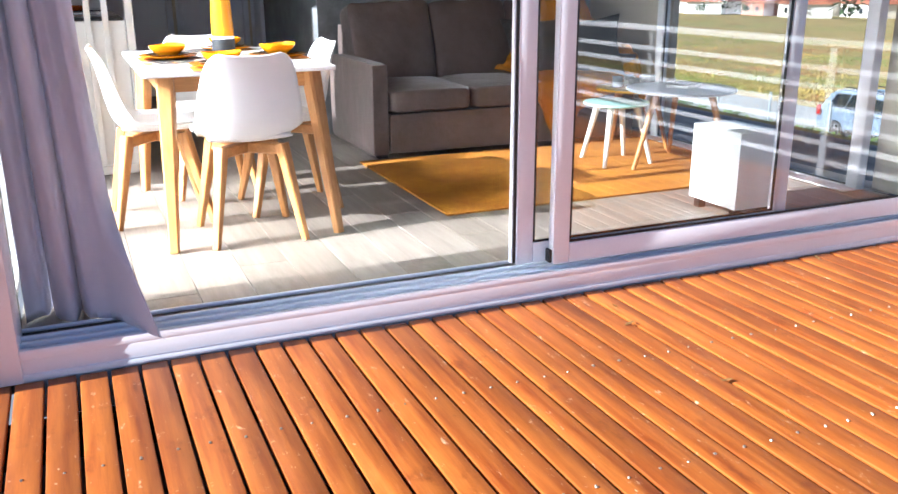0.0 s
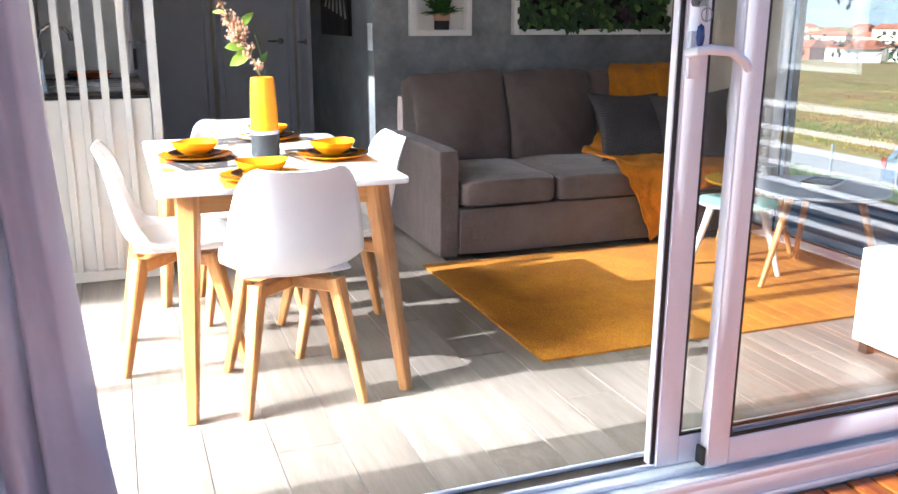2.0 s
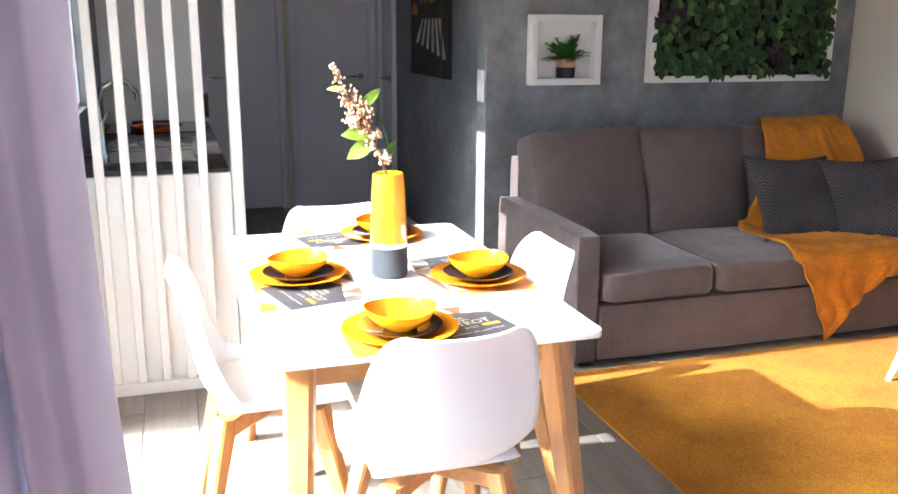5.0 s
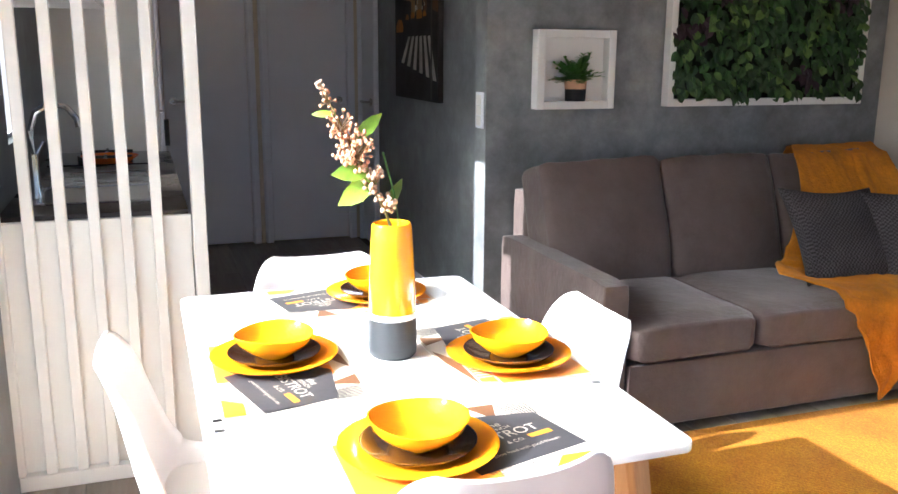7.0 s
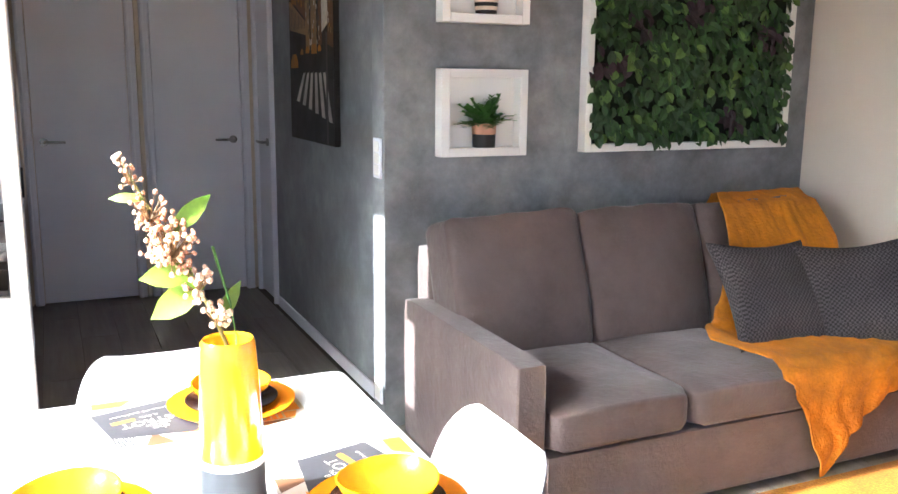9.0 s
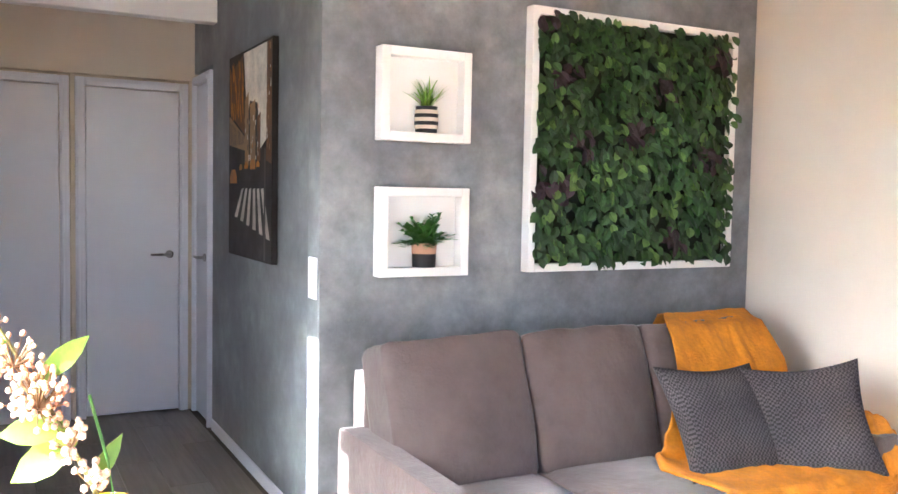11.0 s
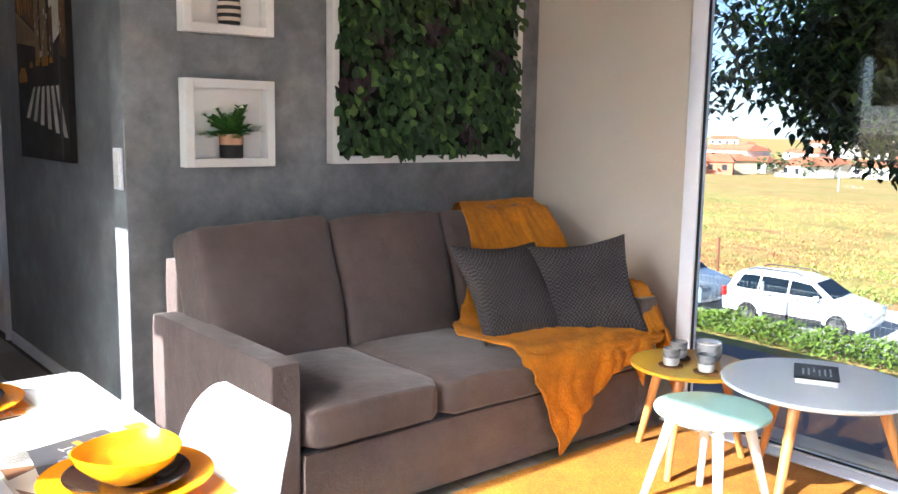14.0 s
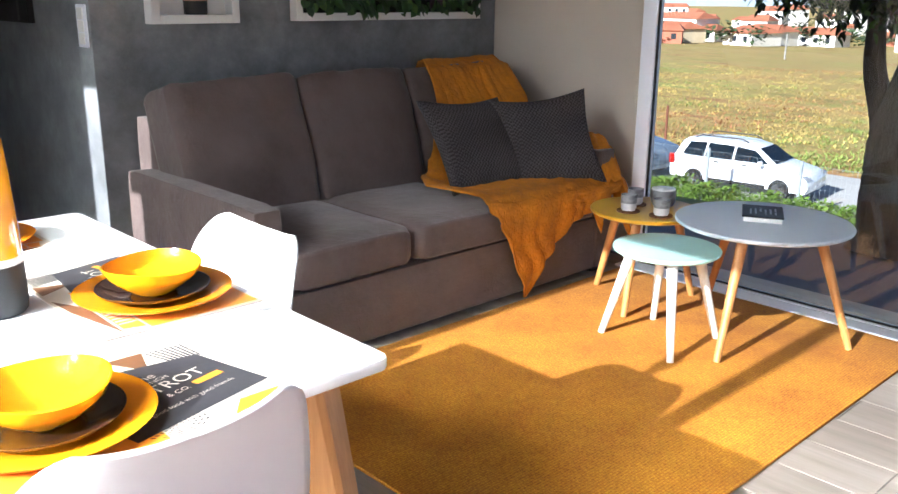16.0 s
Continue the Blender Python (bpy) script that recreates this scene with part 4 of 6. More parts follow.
def pot_plant(x, y, z, kind):
    if kind == "fern":
        p = thing("potted_fern", "bushy green plant in a terracotta and black pot", "plant", pose(x, y, z))
        part("pot", lathe([(0, 0), (0.047, 0), (0.049, 0.055), (0.0, 0.055)], 28), CHARCOAL, p, "matt black pot base")
        part("pot_collar", lathe([(0, 0.0552), (0.0495, 0.0552), (0.052, 0.10), (0.046, 0.10), (0.045, 0.09), (0, 0.09)], 28), TERRA, p, "pale terracotta upper half")
        bm, r = bmesh.new(), random.Random(3)
        for i in range(58):
            a, e = r.uniform(0, 6.28), r.uniform(0.15, 1.35)
            d = Vector((math.cos(a) * math.cos(e), math.sin(a) * math.cos(e) * 0.55, math.sin(e)))
            L = r.uniform(0.085, 0.165)
            b0 = Vector((r.uniform(-0.02, 0.02), r.uniform(-0.015, 0.015), 0.09))
            for k in range(9):
                t = (k + 1) / 9
                q = b0 + d * L * t - Vector((0, 0, 0.03 * t * t))
                for s in (-1, 1):
                    side = d.cross(Vector((0, 0, 1))).normalized() * s + d * 0.7 + Vector((0, 0, r.uniform(-0.2, 0.4)))
                    leaf_card(bm, q, side, 0.036 * (1.2 - 0.5 * t), 0.014, bend=0.1)
        part("foliage", bm, LEAF_A, p, "small bright green leaflets", None)
    else:
        p = thing("potted_grass", "spiky green grass in a striped pot", "plant", pose(x, y, z))
        for i in range(7):
            r0 = 0.042 + 0.006 * math.sin(math.pi * (i + 0.5) / 7)
            part("pot_band", lathe([(0, 0.015 * i), (r0, 0.015 * i), (r0 + 0.001, 0.015 * i + 0.0145), (0, 0.015 * i + 0.0145)], 28), (CHARCOAL, CREAM)[i % 2], p)
        bm, r = bmesh.new(), random.Random(4)
        for i in range(70):
            a, e = r.uniform(0, 6.28), r.uniform(0.75, 1.5)
            d = Vector((math.cos(a) * math.cos(e), math.sin(a) * math.cos(e) * 0.6, math.sin(e)))
            leaf_card(bm, Vector((r.uniform(-0.02, 0.02), r.uniform(-0.02, 0.02), 0.10)), d, r.uniform(0.07, 0.13), 0.008, bend=0.2, n=4)
        part("foliage", bm, LEAF_B, p, "thin upright green blades", None)
    return p


pot_plant(2.225, 6.518, 1.1955, "fern")
pot_plant(2.225, 6.518, 1.7365, "grass")


def planted_frame():
    x0, x1, z0, z1, y0 = 2.713, 3.896, 1.163, 2.300, 6.50
    p = thing("planted_wall_frame", "square white frame filled with dark green artificial leaves", "wall decoration")
    w = 0.035
    part("frame", boxes((x0, y0, z0, x0 + w, 6.557, z1), (x1 - w, y0, z0, x1, 6.557, z1), (x0 + w, y0, z0, x1 - w, 6.557, z0 + w), (x0 + w, y0, z1 - w, x1 - w, 6.557, z1), r=0.002), WHITE_PAINT, p)
    part("backing", boxes((x0 + w, 6.535, z0 + w, x1 - w, 6.556, z1 - w)), surface("dark_leaf_mat", rgb("10180c"), 0.9, 0.3, 20, 90, 0.3), p)
    mats = [surface("ivy_leaf_" + n, rgb(c), 0.5, 0.3, 25, 90, 0.1) for n, c in (("deep", "24401c"), ("mid", "365727"), ("light", "577535"), ("purple", "33202a"))]
    bms = [bmesh.new() for _ in mats]
    r = random.Random(11)
    centres = [(r.uniform(x0 + 0.1, x1 - 0.1), r.uniform(z0 + 0.1, z1 - 0.1)) for _ in range(9)] + [(x0 + 0.05, z1 - 0.05), (x0 + 0.05, z0 + 0.40)]
    for i in range(1700):
        x, z = r.uniform(x0 + 0.035, x1 - 0.035), r.uniform(z0 + 0.05, z1 - 0.01)
        purple = any((x - a) ** 2 + (z - c) ** 2 < 0.065 ** 2 for a, c in centres) and r.random() < 0.85
        k = 3 if purple else r.choices((0, 1, 2), (6, 4, 1))[0]
        a = r.uniform(-2.6, -0.5)
        d = Vector((math.cos(a), -r.uniform(0.1, 0.9), math.sin(a)))
        leaf_card(bms[k], Vector((x, r.uniform(6.485, 6.53), z)), d, r.uniform(0.045, 0.068), r.uniform(0.036, 0.05), up=Vector((r.uniform(-0.3, 0.3), -1, 0.3)), bend=r.uniform(0.1, 0.4), n=4)
    for bm, m, n in zip(bms, mats, ("deep green", "mid green", "yellowish green", "dark purple")):
        part("leaves", bm, m, p, n + " artificial leaves", None)
    return p


planted_frame()

# ---- sofa dressings ----
def waffle():
    m, nt, b = base_mat("charcoal_waffle_weave")
    v = coords(nt)
    c = nt.nodes.new("ShaderNodeTexChecker")
    c.inputs["Scale"].default_value = 110.0
    nt.links.new(v, c.inputs["Vector"])
    n1 = noise_tex(nt, v, 5, 4)
    col = ramp(nt, n1, [(0.3, rgb("3a3537")), (0.7, rgb("524b4c"))])
    col = mixc(nt, col, ramp(nt, c.outputs["Fac"], [(0.0, rgb("8a8684")), (1.0, rgb("ffffff"))]), 1.0, "MULTIPLY")
    nt.links.new(col, b.inputs["Base Color"])
    b.inputs["Roughness"].default_value = 0.9
    bump(nt, b, c.outputs["Fac"], 0.8, 0.003)
    return m


WAFFLE = waffle()
for i, (x, y, z, rx, rz, roll) in enumerate(((3.175, 5.80, 0.640, 54, -3, -2), (3.51, 5.665, 0.634, 62, -32, 7))):
    bm = cushion(0.43, 0.42, 0.13, 20, 20, 0.85, 0.006, i * 4, 0.12)
    solid("throw_pillow", bm, WAFFLE, "charcoal waffle-weave square throw pillow on the sofa", "pillow", pose(x, y, z, rx, 0, rz) @ pose(0, 0, 0, 0, 0, roll), "pillows on the sofa", 180)

THROW = surface("mustard_fleece", rgb("c27806"), 0.95, 0.3, 9, 80, 0.6, dist=0.01)


def lerp(rows, u):
    f = min(max(u, 0.0), 1.0) * (len(rows) - 1)
    i = min(int(f), len(rows) - 2)
    return rows[i] * (1 - f + i) + rows[i + 1] * (f - i)


def throw_blanket():
    """A fleece laid down the backrest, over the seat and hanging off its front in a slanted corner; its rest lies over the far armrest."""
    path = [(6.50, 0.87), (6.45, 0.948), (6.34, 0.972), (6.20, 0.942), (6.06, 0.79), (5.97, 0.62), (5.90, 0.52), (5.84, 0.487), (5.72, 0.486), (5.58, 0.484), (5.48, 0.472), (5.443, 0.44)]
    left = [3.38, 3.37, 3.33, 3.23, 3.15, 3.06, 2.97, 2.87, 2.81, 2.83, 2.87, 2.90]
    right = [3.80, 3.80, 3.80, 3.79, 3.77, 3.74, 3.74, 3.76, 3.77, 3.78, 3.78, 3.78]
    hem = [0.30, 0.02, 0.14, 0.25, 0.31, 0.34, 0.38, 0.42]
    ys, zs = [p[0] for p in path], [p[1] for p in path]
    def f(u, v):
        on = min(u / 0.7, 1.0)
        drop = max(0.0, (u - 0.7) / 0.3)
        lx = lerp(left, on) + 0.14 * drop * (1 - 0.3 * drop)
        x = lx * (1 - v) + lerp(right, on) * v
        y, z = lerp(ys, on), lerp(zs, on)
        soft = noise.noise(Vector((x * 5, u * 6, 1.0)))
        crease = noise.noise(Vector((x * 16 + u * 5, u * 9, 3.0)))
        fine = noise.noise(Vector((x * 34, u * 30, 5.0)))
        if drop:
            end = lerp(hem, v)
            z = 0.44 + (end - 0.44) * drop
            hang = math.sin(x * 34 + 2.5 * noise.noise(Vector((x * 4, z * 5, 8.0))))
            y = 5.437 - abs(0.020 * hang * drop ** 0.6 + 0.010 * soft + 0.004 * fine) - 0.012 * drop * (1 - v)
        else:
            rumple = abs(0.020 * soft) + 0.012 * abs(crease) + 0.005 * fine
            roll = math.exp(-(v / 0.10) ** 2) * min(1.0, max(0.0, (u - 0.36) / 0.08))
            z += rumple + 0.030 * roll * (1 + 0.5 * crease)
            if on < 0.5:
                y -= rumple + 0.01
        return Vector((x + 0.008 * math.sin(u * 34 + v * 5), y, z))
    t = thing("throw_blanket", "crumpled mustard fleece throw draped over the sofa", "blanket")
    part("main_drape", grid(110, 64, f, 0.006), THROW, t, "", 180)
    def g(u, v):
        a = (u - 0.45) * 2
        y = 5.43 + 0.74 * v
        x = 3.735 + 0.115 * math.sin(max(-1, min(1, a)) * 1.35)
        z = 0.622 - 0.36 * max(0, abs(a) - 0.22) ** 1.2
        front = max(0.0, 0.14 - v) / 0.14
        z -= 0.20 * front
        n = 0.030 * noise.noise(Vector((u * 6, v * 8, 4.0))) + 0.014 * noise.noise(Vector((u * 15, v * 19, 4.0))) + 0.006 * math.sin(v * 30 + 6 * noise.noise(Vector((u * 3, v * 3, 6.0))))
        return Vector((x + (n if abs(a) > 0.4 else 0) * (1 if a > 0 else -1), y - 0.015 * front + 0.02 * math.sin(u * 5), z + abs(n) + 0.028))
    part("arm_drape", grid(44, 60, g, 0.006), THROW, t, "", 180)
    return t


throw_blanket()

# ---- nest of coffee tables ----
MINT = surface("mint_lacquer", rgb("a9d3cb"), 0.35, 0.03, 3, 120, 0.02)
PALE = surface("pale_blue_grey_lacquer", rgb("c3cbd6"), 0.5, 0.03, 3, 120, 0.02)
YELLOW_L = surface("mustard_lacquer", rgb("d9a92c"), 0.35, 0.04, 3, 120, 0.02)
WHITE_LEG = surface("white_lacquer_leg", rgb("e9e7e0"), 0.4, 0.03, 5, 120, 0.02)
RUG_Z = 0.0122


def round_table(name, label, x, y, h, rad, top_mat, leg_mat, angles, spread):
    t = thing(name, label, "coffee table", pose(x, y, RUG_Z), "nest of three round tables")
    z = h - RUG_Z
    part("tabletop", lathe([(0, z - 0.018), (rad - 0.012, z - 0.018), (rad - 0.002, z - 0.012), (rad, z - 0.005), (rad - 0.003, z), (0, z)], 64), top_mat, t)
    for a in angles:
        c, s = math.cos(radians(a)), math.sin(radians(a))
        part("leg", rod(bmesh.new(), (rad * 0.62 * c, rad * 0.62 * s, z - 0.0185), (spread * c, spread * s, 0), 0.021, 0.013, 14), leg_mat, t)
    return t


round_table("round_coffee_table", "round pale grey coffee table on beech legs", 3.48, 4.565, 0.475, 0.325, PALE, BEECH, (189, 292, 60), 0.355)
round_table("side_stool", "low round mint green table on white legs", 3.165, 4.775, 0.385, 0.20, MINT, WHITE_LEG, (223, 118, 322, 40), 0.225)
round_table("yellow_side_table", "round mustard yellow side table on beech legs", 3.50, 5.10, 0.42, 0.235, YELLOW_L, BEECH, (200, 330, 85), 0.25)

CUP_GREY = surface("grey_glazed_stoneware", rgb("8d8d8f"), 0.3, 0.2, 20, 90, 0.05)
CUP_WHITE = surface("white_glazed_stoneware", rgb("d8d8d8"), 0.25, 0.05, 20, 90, 0.05)
CORK = surface("brown_cork", rgb("7d5430"), 0.8, 0.2, 20, 90, 0.2)
for i, (dx, dy) in enumerate(((-0.10, 0.02), (-0.07, -0.12), (0.02, 0.07))):
    x, y = 3.50 + dx, 5.10 + dy
    solid("coaster", lathe([(0, 0), (0.048, 0), (0.048, 0.006), (0, 0.006)], 24), CORK, "round brown coaster under a cup", "coaster", pose(x, y, 0.4202), "coasters")
    c = thing("cup", "small grey and white stoneware cup", "cup", pose(x, y, 0.4264), "cups on the yellow table")
    part("bowl", lathe([(0, 0), (0.027, 0), (0.032, 0.01), (0.033, 0.032), (0.0, 0.032)], 24), CUP_WHITE, c)
    part("band", lathe([(0.0, 0.0322), (0.0335, 0.0322), (0.034, 0.066), (0.031, 0.066), (0.030, 0.04), (0, 0.04)], 24), CUP_GREY, c, "grey glazed upper band")
    part("handle", tube([(0.032, 0, 0.05), (0.048, 0, 0.052), (0.054, 0, 0.036), (0.048, 0, 0.02), (0.032, 0, 0.016)], 0.004, 6), CUP_WHITE, c)
pot = thing("sugar_bowl", "lidded grey and white stoneware pot", "pot", pose(3.61, 5.09, 0.4202))
part("body", lathe([(0, 0), (0.045, 0), (0.053, 0.02), (0.053, 0.06), (0.05, 0.068), (0, 0.068)], 28), CUP_GREY, pot)
part("lid", lathe([(0, 0.0682), (0.051, 0.0682), (0.051, 0.074), (0.02, 0.08), (0, 0.08)], 28), CUP_WHITE, pot, "white lid")
book = thing("book", "black-covered booklet lying on the pale table", "book", pose(3.52, 4.59, 0.4755, 0, 0, 28))
part("pages", boxes((-0.095, -0.07, 0.0, 0.095, 0.07, 0.018), r=0.002), WHITE_PAINT, book, "pale page block")
part("cover", boxes((-0.10, -0.075, 0.0182, 0.10, 0.075, 0.024), r=0.002), BLACK, book, "black cover")
part("cover_lines", boxes(*[(-0.06, -0.05 + 0.018 * i, 0.0242, 0.05 - 0.012 * (i % 3), -0.043 + 0.018 * i, 0.0246) for i in range(6)]), CUP_GREY, book, "grey unreadable print")

# ---- dining table setting ----
AMBER = surface("amber_glass_ware", rgb("e39400"), 0.12, 0.05, 6, 90, 0.0, coat=0.6)
AMBER_D = surface("orange_glass_ware", rgb("e58e08"), 0.12, 0.06, 6, 90, 0.0, coat=0.6)
DARKPLATE = surface("dark_brown_glass_ware", rgb("2a1a12"), 0.15, 0.1, 6, 90, 0.0, coat=0.5)
MAT_PAPER = surface("placemat_white", rgb("b9b1a3"), 0.6, 0.05, 5, 90, 0.05)
MAT_ORANGE = surface("placemat_amber", rgb("cc7f10"), 0.6, 0.1, 5, 90, 0.05)
MAT_DARK = surface("placemat_charcoal", rgb("2a292d"), 0.6, 0.1, 8, 90, 0.05)
MAT_BROWN = surface("placemat_brown", rgb("5b3a20"), 0.6, 0.1, 8, 90, 0.05)


def text_part(body, size, x, y, z, material, parent, rot=0.0):
    cu = bpy.data.curves.new("lettering", "FONT")
    cu.body, cu.size, cu.align_x, cu.align_y = body, size, "CENTER", "CENTER"
    cu.materials.append(material)
    ob = new("lettering", cu)
    ob.parent = parent
    ob.matrix_basis = pose(x, y, z, 0, 0, rot)
    return ob


def sheet(name, polys, z, material, parent):
    bm = bmesh.new()
    for p in polys:
        f = bm.faces.new([bm.verts.new((a, b, z)) for a, b in p])
        if f.normal.z < 0:
            f.normal_flip()
    return part(name, bm, material, parent, "", None)


def rect(a, b, c, d):
    return [(a, b), (c, b), (c, d), (a, d)]


def placemat(m):
    p = thing("placemat", "printed cafe placemat in amber, charcoal and white", "placemat", m, "placemats on the table")
    W, D = 0.44, 0.29
    part("mat", boxes((-W / 2, -D / 2, 0, W / 2, D / 2, 0.002)), MAT_PAPER, p)
    sheet("amber_field", [rect(-0.21, -0.14, 0.03, 0.06), [(-0.20, 0.065), (0.02, 0.065), (0.05, 0.10), (-0.19, 0.10)]], 0.0024, MAT_ORANGE, p)
    sheet("dark_card", [[(-0.005, -0.125), (0.215, -0.066), (0.180, 0.080), (0.02, 0.098), (-0.045, 0.023)]], 0.0028, MAT_DARK, p)
    sheet("brown_wedge", [[(-0.21, 0.105), (-0.06, 0.135), (0.02, 0.14), (-0.05, 0.105)], [(0.06, 0.14), (0.10, 0.07), (0.12, 0.14)]], 0.0024, MAT_BROWN, p)
    sheet("stripes", [rect(-0.17 + 0.014 * i, 0.068, -0.165 + 0.014 * i, 0.098) for i in range(12)], 0.003, MAT_PAPER, p)
    sheet("hatching", [[(0.12 + 0.008 * i, 0.135), (0.124 + 0.008 * i, 0.135), (0.144 + 0.006 * i, 0.075), (0.14 + 0.006 * i, 0.075)] for i in range(8)], 0.0026, MAT_DARK, p)
    ring = []
    for k in range(6):
        for i in range(14):
            a0, a1 = 2 * math.pi * i / 14, 2 * math.pi * (i + 0.5) / 14
            r0, r1 = 0.008 * k, 0.008 * k + 0.005
            ring.append([(0.05 + r * math.cos(a), -0.112 + 0.6 * r * math.sin(a)) for r, a in ((r0 + 0.001, a0), (r1, a0), (r1, a1), (r0 + 0.001, a1))])
    sheet("dotted_disc", ring, 0.0027, MAT_DARK, p)
    sheet("amber_tab", [[(0.130, -0.020), (0.178, -0.007), (0.174, 0.006), (0.126, -0.007)]], 0.0032, MAT_ORANGE, p)
    sheet("amber_corner", [[(0.12, -0.14), (0.21, -0.14), (0.21, -0.10), (0.15, -0.10)]], 0.0032, MAT_ORANGE, p)
    for words, size, up in (("the", 0.026, 0.052), ("FRENCH", 0.014, 0.034), ("BISTROT", 0.036, 0.010), ("& CO.", 0.015, -0.020), ("good food with good friends", 0.0125, -0.050)):
        text_part(words, size, 0.094 - 0.26 * up, -0.005 + 0.966 * up, 0.0034, MAT_PAPER, p, 15)
    return p


def dinner_set(m, k):
    q = lathe([(0, 0), (0.085, 0), (0.135, 0.014), (0.138, 0.018), (0.132, 0.018), (0.085, 0.005), (0, 0.005)], 48)
    solid("charger_plate", q, AMBER_D, "large amber glass charger plate on a placemat", "plate", m @ pose(-0.075, -0.008, 0.0036), "charger plates", 40)
    q = lathe([(0, 0), (0.06, 0), (0.098, 0.014), (0.10, 0.018), (0.096, 0.018), (0.06, 0.004), (0, 0.004)], 48)
    solid("dessert_plate", q, DARKPLATE, "dark brown glass plate under a bowl", "plate", m @ pose(-0.075, -0.008, 0.0092), "dark plates", 40)
    q = lathe([(0, 0), (0.034, 0), (0.038, 0.004), (0.06, 0.022), (0.08, 0.045), (0.087, 0.064), (0.084, 0.065), (0.076, 0.046), (0.056, 0.026), (0.03, 0.008), (0, 0.007)], 48)
    for v in q.verts:
        a = math.atan2(v.co.y, v.co.x)
        v.co.z *= 0.82 * (1 + 0.07 * math.cos(2 * a + k) * (v.co.z / 0.065))
    solid("bowl", q, AMBER, "yellow glass bowl with a wavy rim", "bowl", m @ pose(-0.075, -0.008, 0.0136), "bowls on the table", 40)


base = None
for k, (x, y, rz) in enumerate(((0.795, 4.14, 0), (0.562, 4.583, 270), (1.038, 4.585, 90), (0.822, 5.085, 180))):
    m = pose(x, y, 0.7502, 0, 0, rz)
    if base is None:
        base = placemat(m)
    else:
        copy_thing(base, m)
    dinner_set(m, k)

VASE_Y = surface("yellow_ceramic", rgb("f2a50a"), 0.12, 0.04, 4, 90, 0.0, coat=0.7)
vase = thing("vase", "tall yellow vase with white band and charcoal base", "vase", pose(0.812, 4.622, 0.7502) @ Matrix.Diagonal((1.08, 1.08, 1.09, 1)))
part("base_band", lathe([(0, 0), (0.044, 0), (0.049, 0.006), (0.0505, 0.02), (0.0495, 0.082), (0, 0.082)], 48), surface("matt_charcoal_ceramic", rgb("23272b"), 0.5, 0.06, 6, 90, 0.03), vase, "matt charcoal base")
part("white_band", lathe([(0, 0.0822), (0.0495, 0.0822), (0.0492, 0.094), (0, 0.094)], 48), WHITE_PAINT, vase, "white band")
part("body", lathe([(0.03, 0.0942), (0.0492, 0.0942), (0.047, 0.16), (0.043, 0.24), (0.0405, 0.272), (0.038, 0.276), (0.034, 0.272), (0.034, 0.20), (0.03, 0.0942)], 48), VASE_Y, vase, "glossy yellow body")


